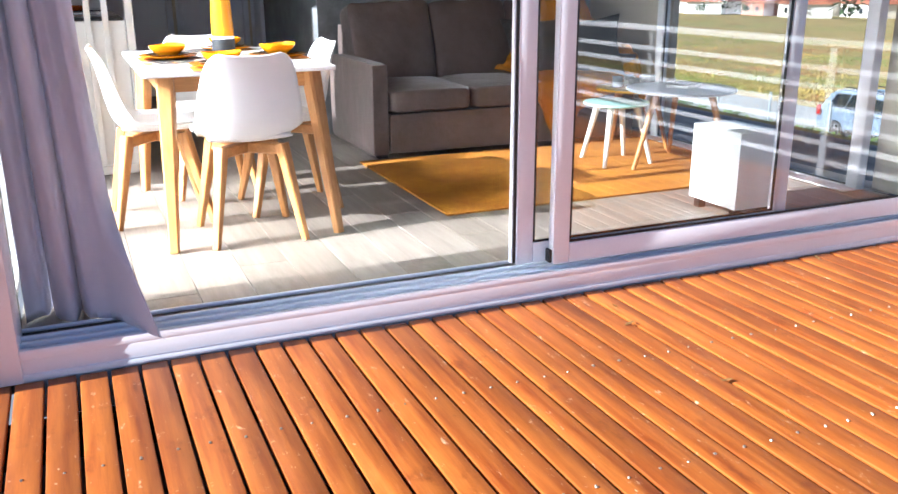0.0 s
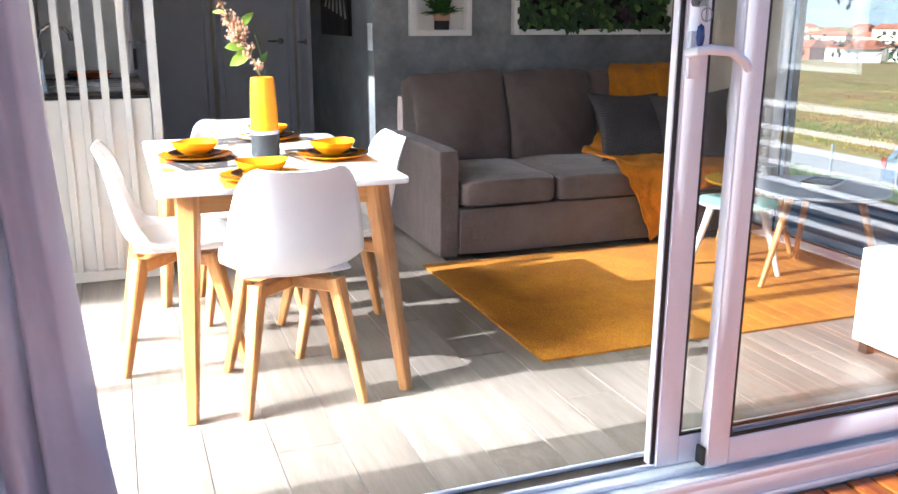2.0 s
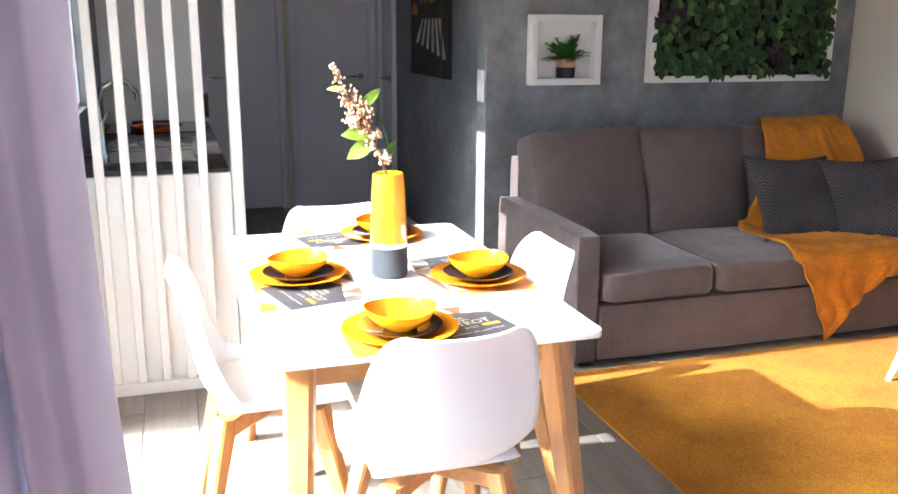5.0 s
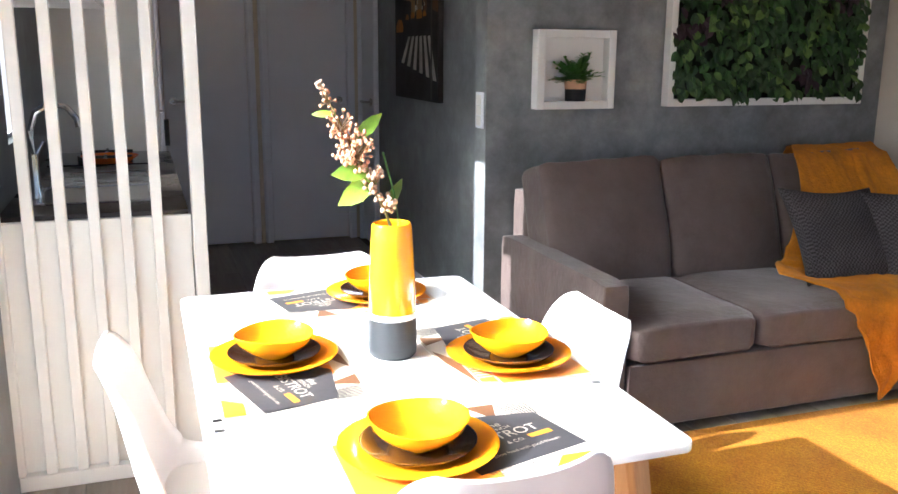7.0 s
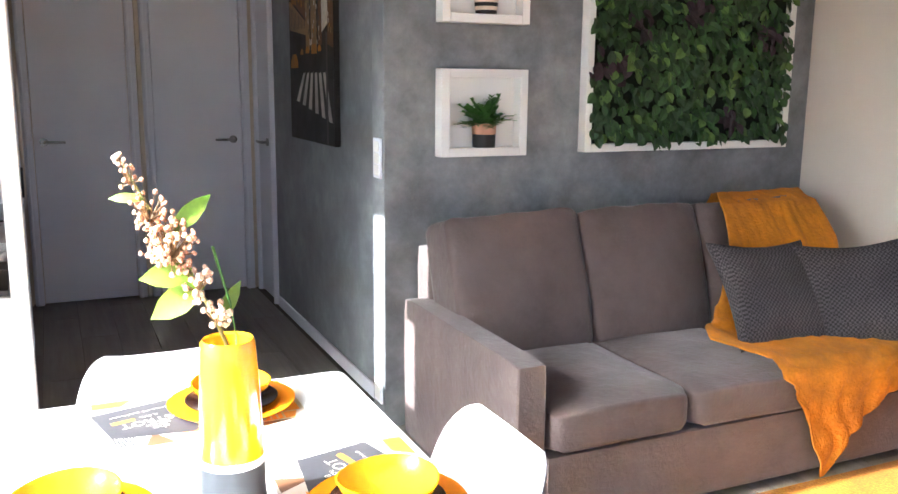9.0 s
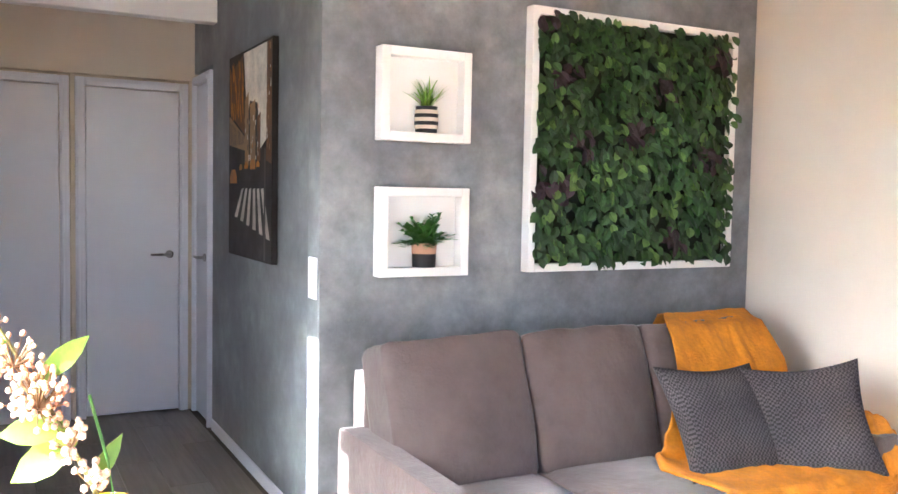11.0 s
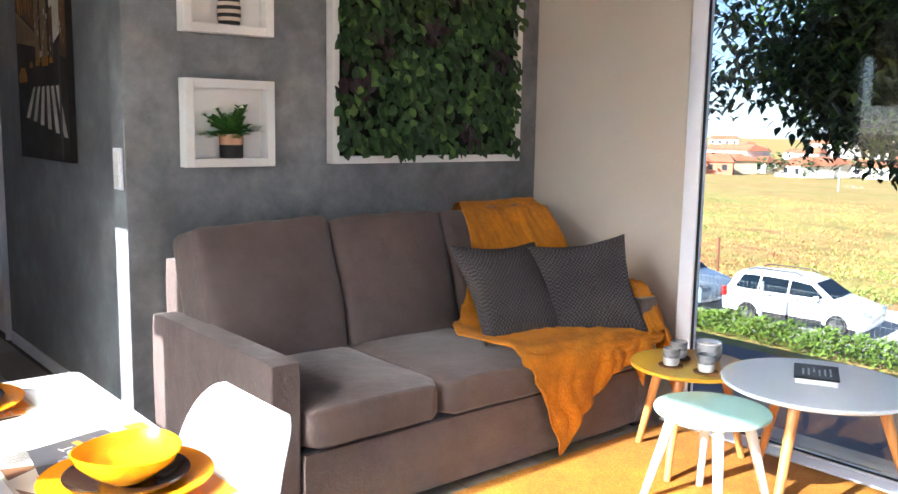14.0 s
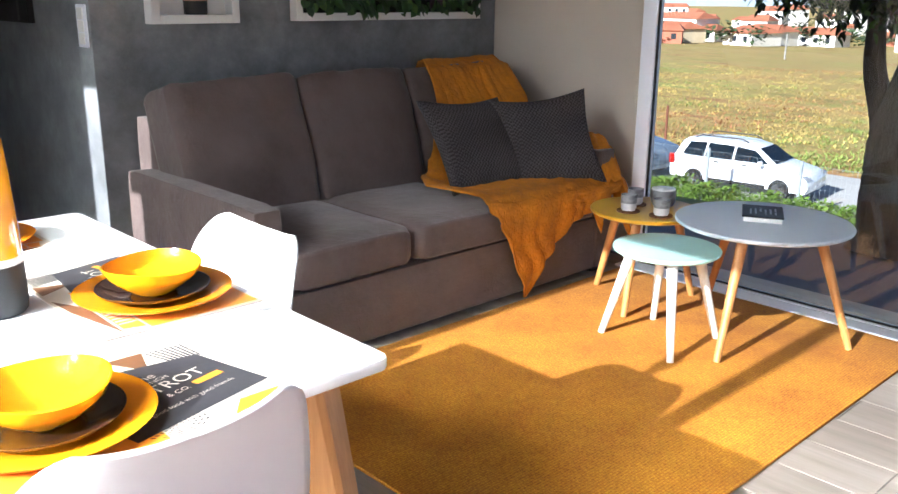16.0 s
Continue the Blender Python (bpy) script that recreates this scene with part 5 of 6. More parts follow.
def flower_spray():
    f = thing("flower_spray", "artificial berry and blossom spray with green leaves in the vase", "flowers", pose(0.812, 4.622, 0.7502) @ Matrix.Diagonal((0.92, 0.95, 1.01, 1)))
    def lean(p):
        return (p[0] - 0.2 * max(0.0, p[2] - 0.30), p[1], p[2] - 0.08 * max(0.0, p[2] - 0.30))
    stem = [(0.012, 0.0, 0.10), (0.005, 0.0, 0.27), (-0.012, 0.0, 0.33), (-0.035, 0.0, 0.42), (-0.062, 0.005, 0.50), (-0.085, 0.0, 0.57), (-0.10, 0.0, 0.62)]
    part("stem", tube([lean(p) for p in stem], [0.004, 0.004, 0.0035, 0.003, 0.0025, 0.002, 0.0015], 8), surface("olive_stem", rgb("6f6a36"), 0.6, 0.2, 20, 80, 0.1), f)
    part("side_stem", tube([(0.0, 0.0, 0.12), (0.014, -0.01, 0.30), (0.004, -0.01, 0.36), (-0.02, 0.0, 0.45)], 0.0025, 6), LEAF_A, f)
    r = random.Random(8)
    berries, buds, twigs = bmesh.new(), bmesh.new(), bmesh.new()
    def cluster(bm, c, n, rad, size):
        c = Vector(lean(c))
        for _ in range(n):
            d = Vector((r.gauss(0, 1), r.gauss(0, 1) * 0.8, r.gauss(0, 1)))
            p = c + d.normalized() * rad * r.uniform(0.5, 1.0)
            bmesh.ops.create_icosphere(bm, subdivisions=1, radius=size * r.uniform(0.75, 1.2), matrix=Matrix.Translation(p))
            rod(twigs, c + (p - c) * 0.1 - Vector((0, 0, rad * 0.4)), p, 0.0008, 0.0008, 4)
    cluster(buds, (-0.055, -0.01, 0.475), 120, 0.05, 0.0045)
    cluster(buds, (-0.075, -0.005, 0.53), 45, 0.034, 0.0042)
    cluster(berries, (-0.028, -0.02, 0.405), 32, 0.030, 0.0058)
    cluster(berries, (-0.012, -0.02, 0.345), 24, 0.024, 0.0058)
    cluster(buds, (-0.092, 0.0, 0.585), 14, 0.022, 0.004)
    cluster(berries, (-0.10, 0, 0.615), 8, 0.012, 0.004)
    part("blossom", buds, surface("peach_blossom", rgb("dca483"), 0.6, 0.2, 40, 90, 0.05), f, "peach blossom heads")["kind"] = "stuff"
    part("berry_cluster", berries, surface("cream_pink_berry", rgb("d8b59a"), 0.45, 0.25, 40, 90, 0.05), f, "cream and pink berries")["kind"] = "stuff"
    part("twig_cluster", twigs, surface("brown_twig", rgb("7a5a33"), 0.7, 0.2, 40, 90, 0.05), f)["kind"] = "stuff"
    lm = surface("waxy_leaf", rgb("7d9c33"), 0.4, 0.3, 18, 90, 0.08)
    lm.node_tree.nodes["Principled BSDF"].inputs["Subsurface Weight"].default_value = 0.15
    for b, d, L, w in (((-0.03, 0, 0.42), (-1, -0.3, 0.05), 0.075, 0.036), ((-0.02, 0, 0.40), (-0.9, -0.2, -0.45), 0.085, 0.042), ((-0.05, 0, 0.49), (0.8, -0.2, 0.75), 0.075, 0.028),
                       ((-0.08, 0, 0.55), (-1, 0, 0.1), 0.045, 0.014), ((-0.01, 0, 0.33), (0.35, -0.2, 0.6), 0.065, 0.022)):
        bm = bmesh.new()
        leaf_card(bm, Vector(lean(b)), Vector(d), L * 1.15, w * 1.15, up=Vector((0, -1, 0.35)), bend=0.3, n=4)
        part("leaf", bm, lm, f, "waxy yellow-green leaf", 180)
    return f


flower_spray()

# ---- curtain, door handle, keys, TV bench ----
def curtain():
    m, nt, b = base_mat("lilac_grey_curtain_cloth")
    v = coords(nt)
    n1, n2 = noise_tex(nt, v, 4, 5), noise_tex(nt, coords(nt, (1, 1, 0.2)), 180, 2)
    nt.links.new(ramp(nt, n1, [(0.3, rgb("cccedb")), (0.7, rgb("dedfe9"))]), b.inputs["Base Color"])
    b.inputs["Roughness"].default_value = 0.9
    b.inputs["Sheen Weight"].default_value = 0.1
    bump(nt, b, n2, 0.2, 0.002)
    tr = nt.nodes.new("ShaderNodeBsdfTranslucent")
    tr.inputs[0].default_value = rgb("e2e0ea")
    mx = nt.nodes.new("ShaderNodeMixShader")
    mx.inputs[0].default_value = 0.3
    nt.links.new(b.outputs[0], mx.inputs[1])
    nt.links.new(tr.outputs[0], mx.inputs[2])
    nt.links.new(mx.outputs[0], nt.nodes["Material Output"].inputs[0])
    def f(u, w):
        z = 2.16 - 2.185 * w
        edge = 0.135 + 0.085 * max(0, (1.35 - z) / 1.35) ** 1.5
        low = max(0.0, (0.42 - z) / 0.44)
        x = -0.12 + u * (edge + 0.12)
        amp = 0.045 + 0.015 * (1 - w)
        y = 3.33 + amp * math.sin(u * 10.5 + 0.5 * math.sin(z * 1.7)) + 0.012 * math.sin(z * 4 + u * 6)
        for u0, wd in ((0.24 + 0.03 * math.sin(z * 2), 0.03), (0.52 + 0.02 * math.sin(z * 3), 0.035)):
            y += 0.11 * math.exp(-((u - u0) / wd) ** 2)
        k = max(0.0, (u - 0.55) / 0.45)
        y += 0.13 * max(0.0, (u - 0.84) / 0.16) ** 1.3 * (1 - min(1.0, low * 2))
        y -= (0.27 * low ** 1.1) * k
        x += 0.075 * low ** 1.5 * k
        y -= 0.02 * k
        if low > 0:
            z = max(z, 0.006)
        return Vector((x, y, z))
    c = thing("curtain", "lilac-grey cloth curtain gathered at the door, hem blown outside", "curtain")
    part("cloth", grid(110, 70, f, 0.003), m, c, "", 180)
    part("rail", boxes((-0.13, 3.31, 2.17, 3.9, 3.34, 2.195), r=0.003), WHITE_PVC, c)
    return c


curtain()
handle = part("handle", boxes((1.653, 3.148, 1.12, 1.688, 3.164, 1.24), r=0.006, seg=2), WHITE_PVC, open_leaf, "white lever handle")
hb = tube([(1.651, 3.15, 1.185), (1.651, 3.105, 1.19), (1.674, 3.095, 1.195), (1.734, 3.093, 1.19), (1.779, 3.095, 1.165), (1.799, 3.098, 1.145)], [0.013, 0.013, 0.013, 0.012, 0.012, 0.011], 12)
part("lever", hb, WHITE_PVC, handle)
part("cylinder", placed(lathe([(0, 0), (0.014, 0), (0.014, 0.014), (0, 0.014)], 16), pose(1.660, 3.149, 1.31, 90)), METAL, handle)
keys = thing("keys", "bunch of keys with a blue fob hanging in the lock", "keys", pose(1.660, 3.12, 1.31))
part("key", boxes((-0.003, -0.02, -0.012, 0.003, 0.014, 0.012), (-0.0015, -0.024, -0.05, 0.0015, -0.016, -0.01), r=0.001), METAL, keys)
part("ring", tube([(0.0, -0.02 + 0.0, -0.03 + 0.0)] + [(0.016 * math.sin(a), -0.02, -0.032 - 0.016 * math.cos(a)) for a in [i * math.pi / 8 for i in range(17)]], 0.0015, 6), METAL, keys)
part("fob", lathe([(0, -0.115), (0.008, -0.105), (0.011, -0.085), (0.008, -0.06), (0, -0.052)], 12), surface("blue_enamel", rgb("27407c"), 0.3, 0.2, 40, 90, 0), keys, "dark blue fob")

bench = thing("tv_bench", "low white lacquered bench inside the glass", "cabinet", pose(2.93, 3.40, 0))
part("body", boxes((0, 0, 0.05, 0.24, 0.34, 0.42), r=0.004, seg=2), TABLE_WHITE, bench)
part("drawer_front", boxes((0.02, 0.3415, 0.08, 0.22, 0.358, 0.39), r=0.003), TABLE_WHITE, bench)
for x in (0.02, 0.18):
    for y in (0.02, 0.28):
        part("foot", boxes((x, y, 0, x + 0.04, y + 0.04, 0.0495)), BLACK, bench)

# ---- deck railing and the dark neighbour seen in the glass ----
RAIL_WHITE = surface("white_powder_coat", rgb("eceef0"), 0.35, 0.04, 2, 90, 0.03)
rail = thing("deck_railing", "white horizontal-bar deck railing", "railing")
for y in (-3.3, -1.55, 0.2, 1.95, 3.0):
    part("post", boxes((4.40, y - 0.03, DECK_Z, 4.46, y + 0.03, 0.70), r=0.004), RAIL_WHITE, rail)
part("handrail", boxes((4.38, -3.34, 0.701, 4.48, 3.04, 0.745), r=0.008, seg=2), RAIL_WHITE, rail, "broad white handrail")
for i in range(6):
    z = -0.03 + 0.115 * i
    part("bar", boxes((4.415, -3.32, z, 4.445, 3.02, z + 0.035), r=0.005), RAIL_WHITE, rail)
DRY_LEAF = surface("dry_brown_leaf", rgb("a9834e"), 0.8, 0.3, 30, 90, 0.1)
for i, (x, y, w) in enumerate(((1.88, 2.708, 0.048), (1.93, 2.88, 0.036), (1.905, 2.835, 0.024), (1.89, 2.193, 0.042), (3.09, 3.02, 0.045), (2.42, 2.52, 0.022))):
    bm = bmesh.new()
    a = i * 1.9
    leaf_card(bm, Vector((-w / 2 * math.cos(a), -w / 2 * math.sin(a), 0.002)), Vector((math.cos(a), math.sin(a), 0.12)), w, w * 0.42, bend=-0.12, n=4)
    bmesh.ops.solidify(bm, geom=bm.faces[:], thickness=0.0012)
    solid("dead_leaf", bm, DRY_LEAF, "curled dry brown leaf lying on the deck", "leaf", pose(x, y, DECK_Z + 0.002), "dead leaves on the deck", None)
house = thing("neighbour_house", "dark grey clad mobile home beyond the deck", "house", pose(9.5, -11.0, -0.34))
CLAD = surface("charcoal_cladding", rgb("3d4248"), 0.6, 0.1, 1, 40, 0.1)
part("wall", boxes((0, 0, 0, 4, 9, 2.7)), CLAD, house)
for i in range(15):
    part("clapboard", boxes((-0.02, 0, 0.05 + 0.18 * i, -0.001, 9, 0.215 + 0.18 * i), r=0.004), CLAD, house)
part("roof", boxes((-0.2, -0.2, 2.7, 4.2, 9.2, 2.9)), RAIL_WHITE, house)
wdw = part("window", boxes((-0.05, 5.5, 0.9, -0.021, 7.0, 2.0), r=0.004), RAIL_WHITE, house)
part("pane", boxes((-0.056, 5.58, 0.98, -0.051, 6.92, 1.92)), GLASS, wdw)

# ---- tree, hedge, fence, cars, town ----
BARK = surface("grey_brown_bark", rgb("5f5346"), 0.9, 0.3, 4, 30, 0.8, dist=0.03, stretch=(1, 1, 0.35))


def smooth_path(points, radii, n=5):
    """A curve through the given points, with n steps between two of them."""
    p = [Vector(q) for q in points]
    out, rad = [], []
    for i in range(len(p) - 1):
        p0, p1, p2, p3 = p[max(i - 1, 0)], p[i], p[i + 1], p[min(i + 2, len(p) - 1)]
        for k in range(n):
            g = k / n
            out.append(0.5 * (2 * p1 + (p2 - p0) * g + (2 * p0 - 5 * p1 + 4 * p2 - p3) * g * g + (3 * p1 - p0 - 3 * p2 + p3) * g ** 3))
            rad.append(radii[i] * (1 - g) + radii[i + 1] * g)
    return out + [p[-1]], rad + [radii[-1]]


def tree(x, y, z):
    t = thing("tree", "evergreen tree with a dense dark crown beside the home", "tree", pose(x, y, z))
    trunk = [(0, 0, 0), (0.02, 0.0, 0.15), (0.01, 0.03, 0.5), (0.0, 0.01, 0.85), (0.02, -0.05, 1.15), (0.03, -0.10, 1.6), (0.0, -0.04, 2.4), (0.05, 0.0, 3.2)]
    bm = tube(*smooth_path(trunk, [0.24, 0.19, 0.165, 0.165, 0.14, 0.11, 0.07, 0.02]), 16)
    tube(*smooth_path([(0.0, 0.03, 0.55), (-0.01, 0.11, 0.90), (0.0, 0.21, 1.2), (0.0, 0.24, 1.55), (0.0, 0.3, 2.1)], [0.10, 0.085, 0.07, 0.055, 0.03]), 10, bm)
    limbs = []
    r = random.Random(21)
    for i in range(16):
        a = i * 2.4 + 0.5
        z0 = 1.15 + 0.10 * i
        L = 1.0 + r.uniform(0, 0.6)
        e = r.uniform(0.35, 0.9)
        p = [Vector((0.03, 0.02, min(z0, 2.9)))]
        for k in range(1, 5):
            p.append(p[0] + Vector((math.cos(a) * math.cos(e), math.sin(a) * math.cos(e), math.sin(e))) * L * k / 4 + Vector((r.uniform(-0.07, 0.07), r.uniform(-0.07, 0.07), 0.08 * k * (1 if k < 3 else 0.6))))
        tube(p, [0.055, 0.04, 0.03, 0.018, 0.008], 7, bm)
        limbs.append(p)
    part("trunk", bm, BARK, t, "forked grey-brown trunk", 60)
    lb = [bmesh.new(), bmesh.new()]
    clumps = [q + Vector((r.gauss(0, 0.16), 0.26 + r.gauss(0, 0.16), r.gauss(0, 0.14))) for p in limbs for q in p[1:] for _ in range(9)]
    clumps += [Vector((r.gauss(0, 0.7), 0.26 + r.gauss(0, 0.7), 2.7 + r.gauss(0, 0.6))) for _ in range(320)]
    for c in clumps:
        low = 1.62 + 0.26 * max(0.0, c.y - 0.26)
        if c.x < -1.2 or c.z < low - 0.4:
            continue
        if c.z < low:
            c.z = low + r.uniform(0, 0.35)
        for _ in range(64):
            p = c + Vector((r.gauss(0, 0.11), r.gauss(0, 0.11), r.gauss(0, 0.10)))
            a = r.uniform(0, 6.28)
            d = Vector((math.cos(a), math.sin(a), r.uniform(-0.9, 0.2)))
            leaf_card(lb[r.random() < 0.3], p, d, r.uniform(0.06, 0.10), r.uniform(0.03, 0.045), bend=0.3)
    part("crown", lb[0], surface("dark_tree_leaf", rgb("2c4420"), 0.4, 0.35, 3, 40, 0.05), t, "dense dark green leaves", None)
    part("young_leaves", lb[1], surface("light_tree_leaf", rgb("5c7a30"), 0.45, 0.3, 3, 40, 0.05), t, "lighter young leaves", None)


tree(6.3, 5.10, -0.34)

bm, r = bmesh.new(), random.Random(31)
for i in range(42000):
    y = r.uniform(-4, 44)
    x = 20.55 + 0.12 * math.sin(y * 1.3) + r.gauss(0, 0.22)
    h = 0.62 + 0.20 * noise.noise(Vector((y * 0.7, 0, 3))) + 0.14 * noise.noise(Vector((y * 2.3, 5, 3)))
    p = Vector((x, y, LOW_Z + max(h, 0.2) * r.uniform(0, 1) ** 0.6))
    a = r.uniform(0, 6.28)
    leaf_card(bm, p, Vector((math.cos(a), math.sin(a), r.uniform(0, 1.2))), r.uniform(0.10, 0.17), r.uniform(0.04, 0.075), bend=0.3)
solid("hedge", bm, surface("hedge_leaf", rgb("647f30"), 0.55, 0.4, 1.2, 9, 0.05), "low scrubby green hedge along the kerb", "hedge", smooth=None, kind="stuff")

fence = thing("wire_fence", "wire mesh fence on thin pale grey posts", "fence")
FENCE_M = surface("galvanised_wire", rgb("8a9296"), 0.5, 0.1, 10, 80, 0.0)
for i in range(18):
    y = -2.88 + 2.54 * i
    part("post", rod(bmesh.new(), (21.15, y, LOW_Z), (21.15, y, LOW_Z + 1.48), 0.045, 0.045, 8), FENCE_M, fence)
bm = bmesh.new()
for z in (0.15, 0.5, 0.85, 1.2, 1.4):
    box(bm, 21.148, -4, LOW_Z + z, 21.152, 42, LOW_Z + z + 0.004)
for i in range(380):
    y = -4 + 0.12 * i
    box(bm, 21.149, y, LOW_Z + 0.1, 21.151, y + 0.004, LOW_Z + 1.4)
part("mesh", bm, FENCE_M, fence, "fine wire mesh")

CAR_WHITE = surface("white_car_paint", rgb("eef0f2"), 0.2, 0.03, 1, 40, 0.0, coat=0.8)
CAR_GLASS = surface("dark_car_glass", rgb("1a2833"), 0.06, 0.1, 2, 40, 0.0)
RED = surface("red_lamp", rgb("8c1512"), 0.2, 0.1, 10, 40, 0.0)


def car(m, paint, label):
    """An estate car 4.4 m long that faces local +x."""
    c = thing("estate_car", label, "car", m, "parked cars")
    prof = [(-2.18, 0.35), (-2.22, 0.60), (-2.20, 0.95), (-2.08, 1.05), (-1.92, 1.45), (-1.75, 1.56), (-0.9, 1.62), (0.1, 1.60), (0.55, 1.48), (1.15, 1.06), (1.45, 1.0), (2.0, 0.86), (2.18, 0.70), (2.22, 0.45), (2.15, 0.30)]
    def half(z):
        return 0.86 if z < 1.0 else 0.86 - 0.30 * (z - 1.0) / 0.6
    bm = bmesh.new()
    rows = []
    for s in (-1, -0.86, 0, 0.86, 1):
        rows.append([bm.verts.new((x * (0.985 if abs(s) == 1 else 1), half(z) * s, z - (0.02 if abs(s) == 1 and z > 0.5 else 0))) for x, z in prof])
    for a, b in zip(rows, rows[1:]):
        for i in range(len(prof) - 1):
            bm.faces.new((a[i], a[i + 1], b[i + 1], b[i]))
    bm.faces.new(rows[0][::-1])
    bm.faces.new(rows[-1])
    bm.faces.new([q[0] for q in rows][::-1])
    bm.faces.new([q[-1] for q in rows])
    bmesh.ops.recalc_face_normals(bm, faces=bm.faces)
    part("body", bm, paint, c, "", 40)
    for s in (-1, 1):
        def side(pts, name, material):
            b2 = bmesh.new()
            b2.faces.new([b2.verts.new((x, s * (half(z) + 0.012), z)) for x, z in pts])
            bmesh.ops.solidify(b2, geom=b2.faces[:], thickness=0.015)
            part(name, b2, material, c, "", None)
        side([(-0.10, 1.06), (0.98, 1.06), (0.50, 1.40), (-0.10, 1.46)], "front_window", CAR_GLASS)
        side([(-1.05, 1.06), (-0.17, 1.06), (-0.17, 1.46), (-1.0, 1.48)], "rear_window", CAR_GLASS)
        side([(-1.80, 1.08), (-1.12, 1.06), (-1.07, 1.48), (-1.62, 1.46)], "quarter_window", CAR_GLASS)
        part("roof_bar", tube([(-1.5, s * 0.55, 1.60), (-1.3, s * 0.55, 1.68), (0.0, s * 0.55, 1.68), (0.2, s * 0.55, 1.60)], 0.02, 6), BLACK, c)
        part("tail_lamp", boxes((-2.24, s * 0.80 - 0.07, 0.72, -2.06, s * 0.80 + 0.07, 1.04), r=0.02), RED, c)
        part("headlight", boxes((1.92, s * 0.72 - 0.12, 0.66, 2.19, s * 0.72 + 0.12, 0.82), r=0.03), GLASS, c)
        part("mirror", boxes((0.72, s * 0.98 - 0.08, 1.0, 0.84, s * 0.98 + 0.08, 1.14), r=0.02), paint, c)
        part("sill_trim", boxes((-0.95, s * 0.868 - 0.015, 0.30, 0.95, s * 0.868 + 0.015, 0.42), r=0.01), BLACK, c)
        for hx in (-0.75, 0.15):
            part("door_handle", boxes((hx, s * 0.872 - 0.012, 0.93, hx + 0.18, s * 0.872 + 0.012, 0.965), r=0.008), BLACK, c)
        for wx in (-1.35, 1.36):
            w = part("wheel", placed(lathe([(0.20, -0.10), (0.30, -0.11), (0.325, -0.06), (0.325, 0.06), (0.30, 0.11), (0.20, 0.10)], 28), pose(wx, s * 0.79, 0.325, 90)), BLACK, c)
            part("rim", placed(lathe([(0, 0.07), (0.05, 0.09), (0.20, 0.10), (0.20, -0.10), (0, -0.10)], 10), pose(wx, s * 0.79, 0.325, 90)), METAL, w)
    wb = bmesh.new()
    wb.faces.new([wb.verts.new(p) for p in ((0.60, -0.60, 1.47), (1.17, -0.72, 1.085), (1.17, 0.72, 1.085), (0.60, 0.60, 1.47))])
    bmesh.ops.solidify(wb, geom=wb.faces[:], thickness=-0.012)
    part("windscreen", wb, CAR_GLASS, c, "", None)
    rb = bmesh.new()
    rb.faces.new([rb.verts.new(p) for p in ((-2.10, -0.70, 1.07), (-1.94, -0.58, 1.44), (-1.94, 0.58, 1.44), (-2.10, 0.70, 1.07))])
    bmesh.ops.solidify(rb, geom=rb.faces[:], thickness=0.015)
    part("tailgate_window", rb, CAR_GLASS, c, "", None)
    return c


car(pose(23.3, 14.9, LOW_Z + 0.03, 0, 0, -84) @ Matrix.Scale(0.9, 4), CAR_WHITE, "white estate car parked on the road below")
car(pose(23.3, 19.6, LOW_Z + 0.03, 0, 0, -92), surface("silver_blue_car_paint", rgb("7d8c9c"), 0.25, 0.05, 1, 40, 0, metal=0.4, coat=0.7), "blue-grey estate car parked on the road below")
car(pose(23.0, 3.2, LOW_Z + 0.03, 0, 0, -88), CAR_WHITE, "white estate car parked on the road below")

# grass tufts over the field: straw, green and rust-coloured
TUFTS = [("straw", "b39d58"), ("green", "7a8842"), ("rust", "a0714a")]
bms, r = [bmesh.new() for _ in TUFTS], random.Random(41)
for i in range(22000):
    dist, bearing = 28 + 75 * r.random() ** 1.6, radians(r.uniform(14, 58))
    x, y = dist * math.cos(bearing), 3 + dist * math.sin(bearing)
    if x < 28.2:
        continue
    patch = noise.noise(Vector((x * 0.06, y * 0.10, 1.0))) + 0.3 * r.uniform(-1, 1)
    k = 1 if patch > 0.22 else 2 if patch < -0.32 else 0
    size = r.uniform(0.07, 0.19) * (1 + 0.5 * noise.noise(Vector((x * 0.3, y * 0.3, 4.0))))
    for _ in range(3):
        a = r.uniform(0, 6.28)
        leaf_card(bms[k], Vector((x + r.gauss(0, 0.15), y + r.gauss(0, 0.15), low_ground(x) - 0.02)), Vector((math.cos(a) * 0.5, math.sin(a) * 0.5, 1)), size, size * 0.3, bend=0.3)
for bm, (n, c) in zip(bms, TUFTS):
    solid("field_grass", bm, surface(n + "_grass", rgb(c), 0.95, 0.35, 0.15, 3, 0.0), n + "-coloured grass tufts over the field", "grass", smooth=None, kind="stuff")

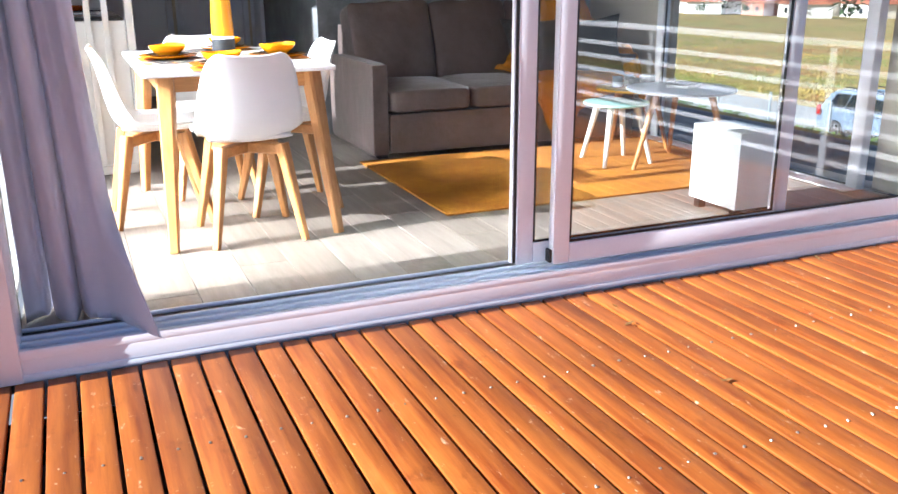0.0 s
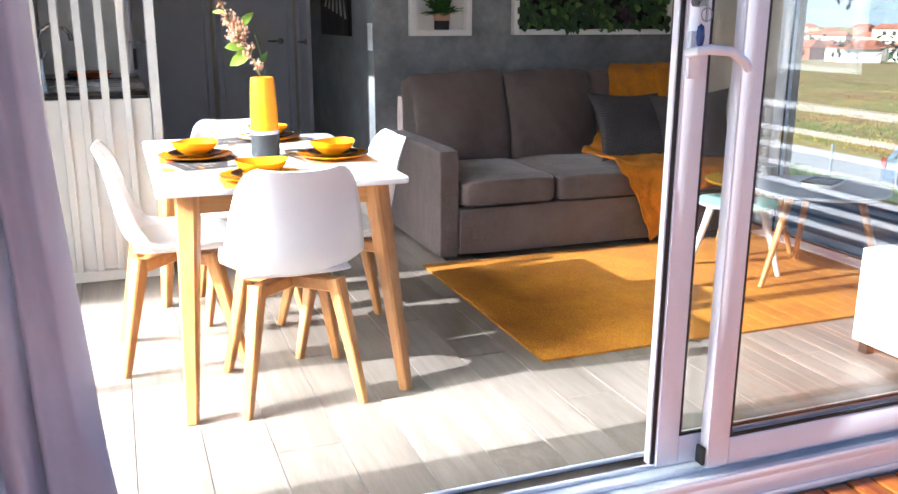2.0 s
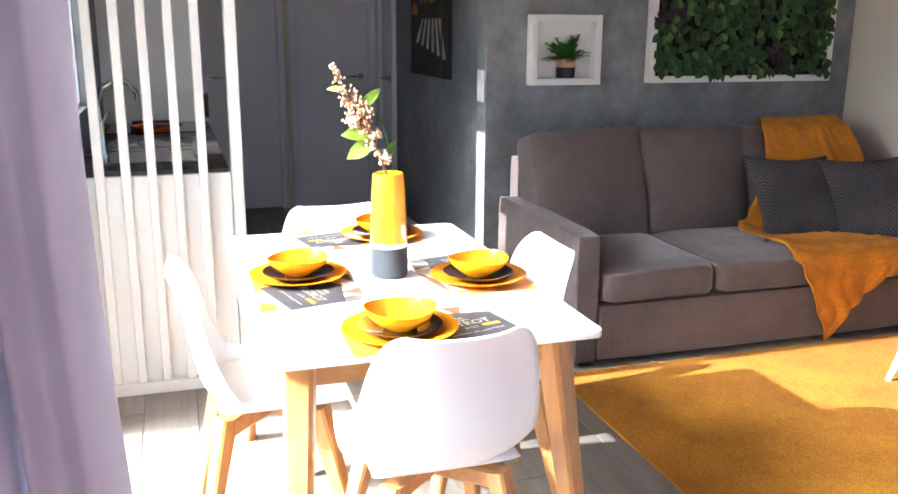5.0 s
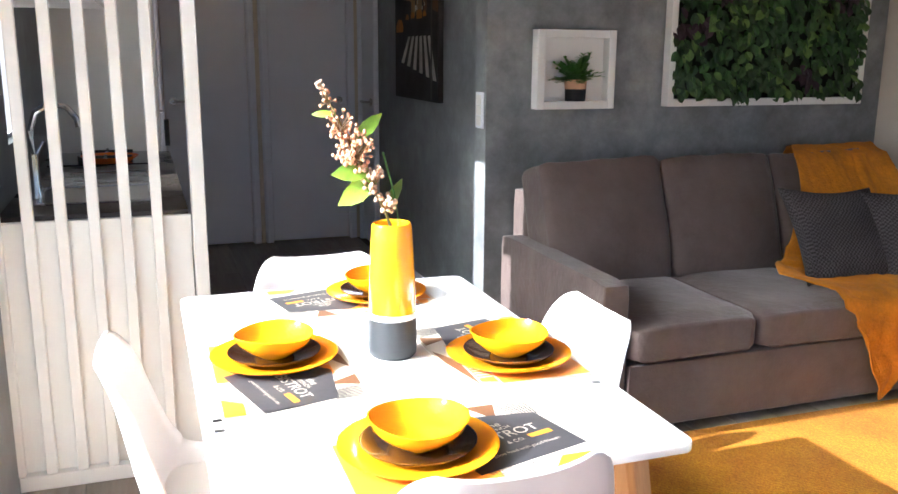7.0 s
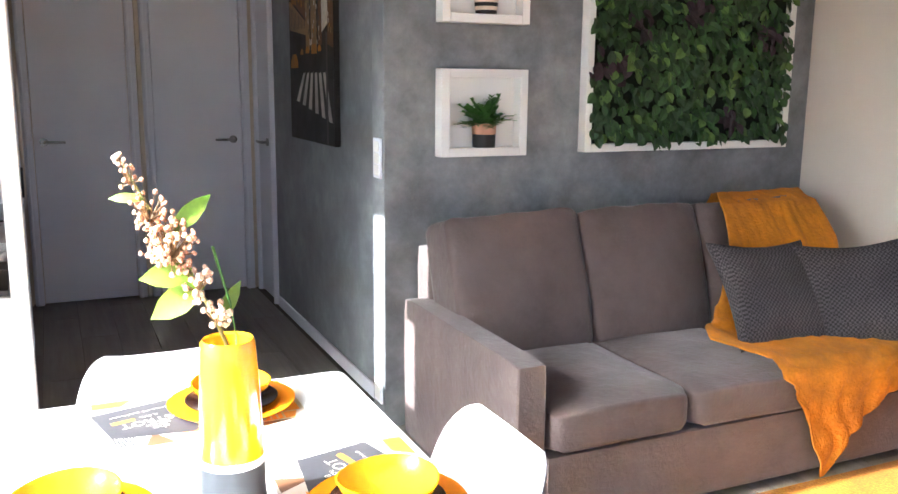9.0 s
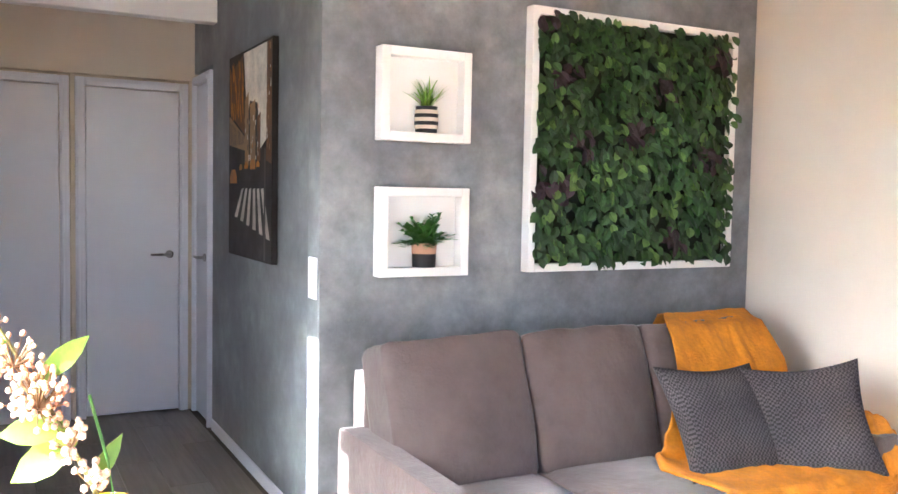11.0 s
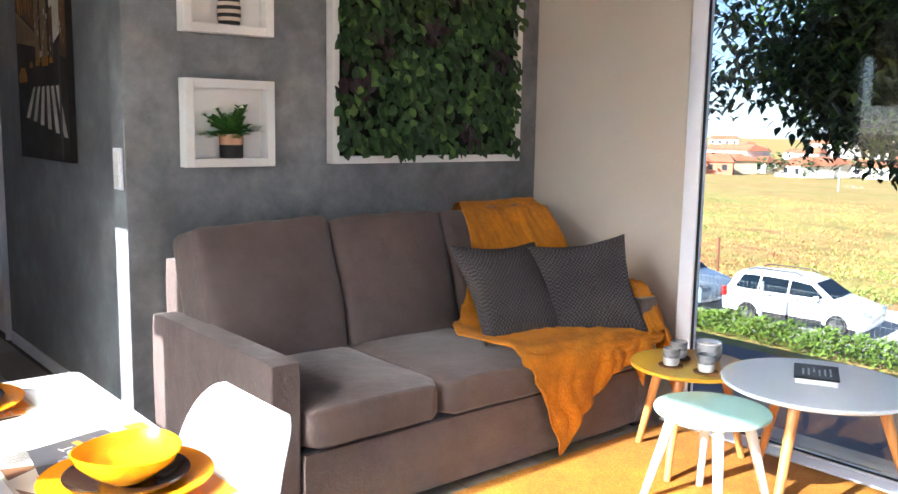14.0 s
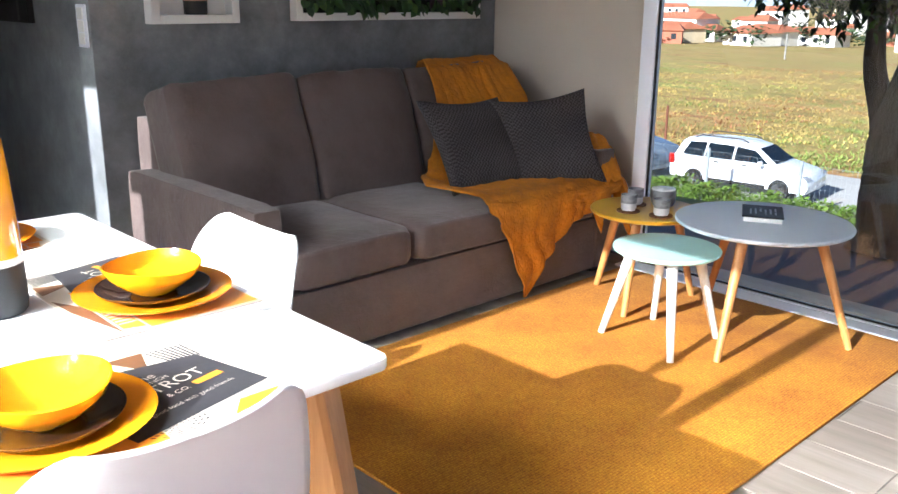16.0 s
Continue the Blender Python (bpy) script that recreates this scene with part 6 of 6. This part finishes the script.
# signpost in the field, far town and trees
post = thing("field_post", "thin rusty post at the field's edge", "post")
part("pole", rod(bmesh.new(), (28.24, 20.76, LOW_Z), (28.24, 20.76, LOW_Z + 1.5), 0.05, 0.045, 8), surface("rusty_iron", rgb("6b3f2a"), 0.8, 0.2, 8, 60, 0.1), post)
pole = thing("utility_pole", "pale wooden pole standing in the field", "pole")
part("pole", rod(bmesh.new(), (118.0, 60.0, low_ground(118.0) - 0.1), (118.0, 60.0, low_ground(118.0) + 3.4), 0.13, 0.11, 8), surface("pale_weathered_wood", rgb("8d8a84"), 0.85, 0.15, 4, 40, 0.1), pole)
TOWN = [surface("town_wall_" + n, rgb(c), 0.8, 0.1, 0.3, 3, 0.0) for n, c in (("white", "e6e2da"), ("cream", "d8c7a6"), ("red", "b06a50"))]
ROOF = surface("clay_roof", rgb("a5664a"), 0.8, 0.2, 0.3, 3, 0.0)
DARKW = surface("dark_window_glass", rgb("2b3036"), 0.2, 0.1, 1, 3, 0.0)
r = random.Random(51)
for i in range(150):
    bearing = radians(r.uniform(12, 60))
    dist = 205 + 330 * r.random() ** 1.3
    x, y = dist * math.cos(bearing), 3 + dist * math.sin(bearing)
    w, d, h = r.uniform(6, 13), r.uniform(6, 10), r.choice((2.8, 2.9, 3.2, 5.7)) if dist < 290 else r.choice((3.2, 6.0, 6.0, 8.5))
    h0 = thing("house", "far whitewashed town house with a clay roof", "house", pose(x, y, low_ground(x), 0, 0, r.uniform(-30, 30)), "houses of the far town")
    part("wall", boxes((-d / 2, -w / 2, 0, d / 2, w / 2, h)), TOWN[r.choices((0, 1, 2), (6, 3, 1))[0]], h0)
    bm = bmesh.new()
    pts = [(-d / 2 - 0.4, -w / 2 - 0.4, h), (d / 2 + 0.4, -w / 2 - 0.4, h), (d / 2 + 0.4, w / 2 + 0.4, h), (-d / 2 - 0.4, w / 2 + 0.4, h), (0, -w / 2 + 1, h + 1.6), (0, w / 2 - 1, h + 1.6)]
    vs = [bm.verts.new(p) for p in pts]
    for f in ((0, 3, 5, 4), (1, 4, 5, 2), (0, 4, 1), (3, 2, 5), (0, 1, 2, 3)):
        bm.faces.new([vs[k] for k in f])
    bmesh.ops.recalc_face_normals(bm, faces=bm.faces)
    part("roof", bm, ROOF, h0, "", None)
    for k in range(int(w / 3)):
        for s in range(int(h / 2.8)):
            yy = -w / 2 + 1.2 + 3 * k
            part("window", boxes((-d / 2 - 0.06, yy, 1.0 + 2.8 * s, -d / 2 - 0.01, yy + 1.1, 2.2 + 2.8 * s)), DARKW, h0)
bm = bmesh.new()
for i in range(160):
    bearing, dist = radians(r.uniform(10, 62)), r.uniform(190, 480)
    c = Vector((dist * math.cos(bearing), 3 + dist * math.sin(bearing), low_ground(dist * math.cos(bearing))))
    s = r.uniform(1.2, 3.0)
    for k in range(60):
        q = Vector((r.gauss(0, 1), r.gauss(0, 1), r.gauss(0, 0.7))) * 0.5 * s + Vector((0, 0, s * 1.1))
        a = r.uniform(0, 6.28)
        leaf_card(bm, c + q, Vector((math.cos(a), math.sin(a), r.uniform(-0.5, 0.8))), s * 0.5, s * 0.35, bend=0.2)
solid("far_trees", bm, surface("far_foliage", rgb("3f5230"), 0.8, 0.3, 0.3, 2, 0.0), "scattered dark green trees round the far town", "trees", smooth=None, kind="stuff")
# far hills; the distance haze over them is put into their blue-grey colour
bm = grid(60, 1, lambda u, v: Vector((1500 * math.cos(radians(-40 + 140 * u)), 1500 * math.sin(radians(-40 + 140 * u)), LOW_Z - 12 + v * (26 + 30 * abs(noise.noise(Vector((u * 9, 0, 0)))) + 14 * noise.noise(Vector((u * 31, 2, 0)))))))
structure("backdrop", bm, surface("haze_painted_hill", rgb("8896a3"), 0.9, 0.1, 0.01, 0.1, 0.0), "hills on the horizon, distance haze painted into their blue-grey colour", 180)
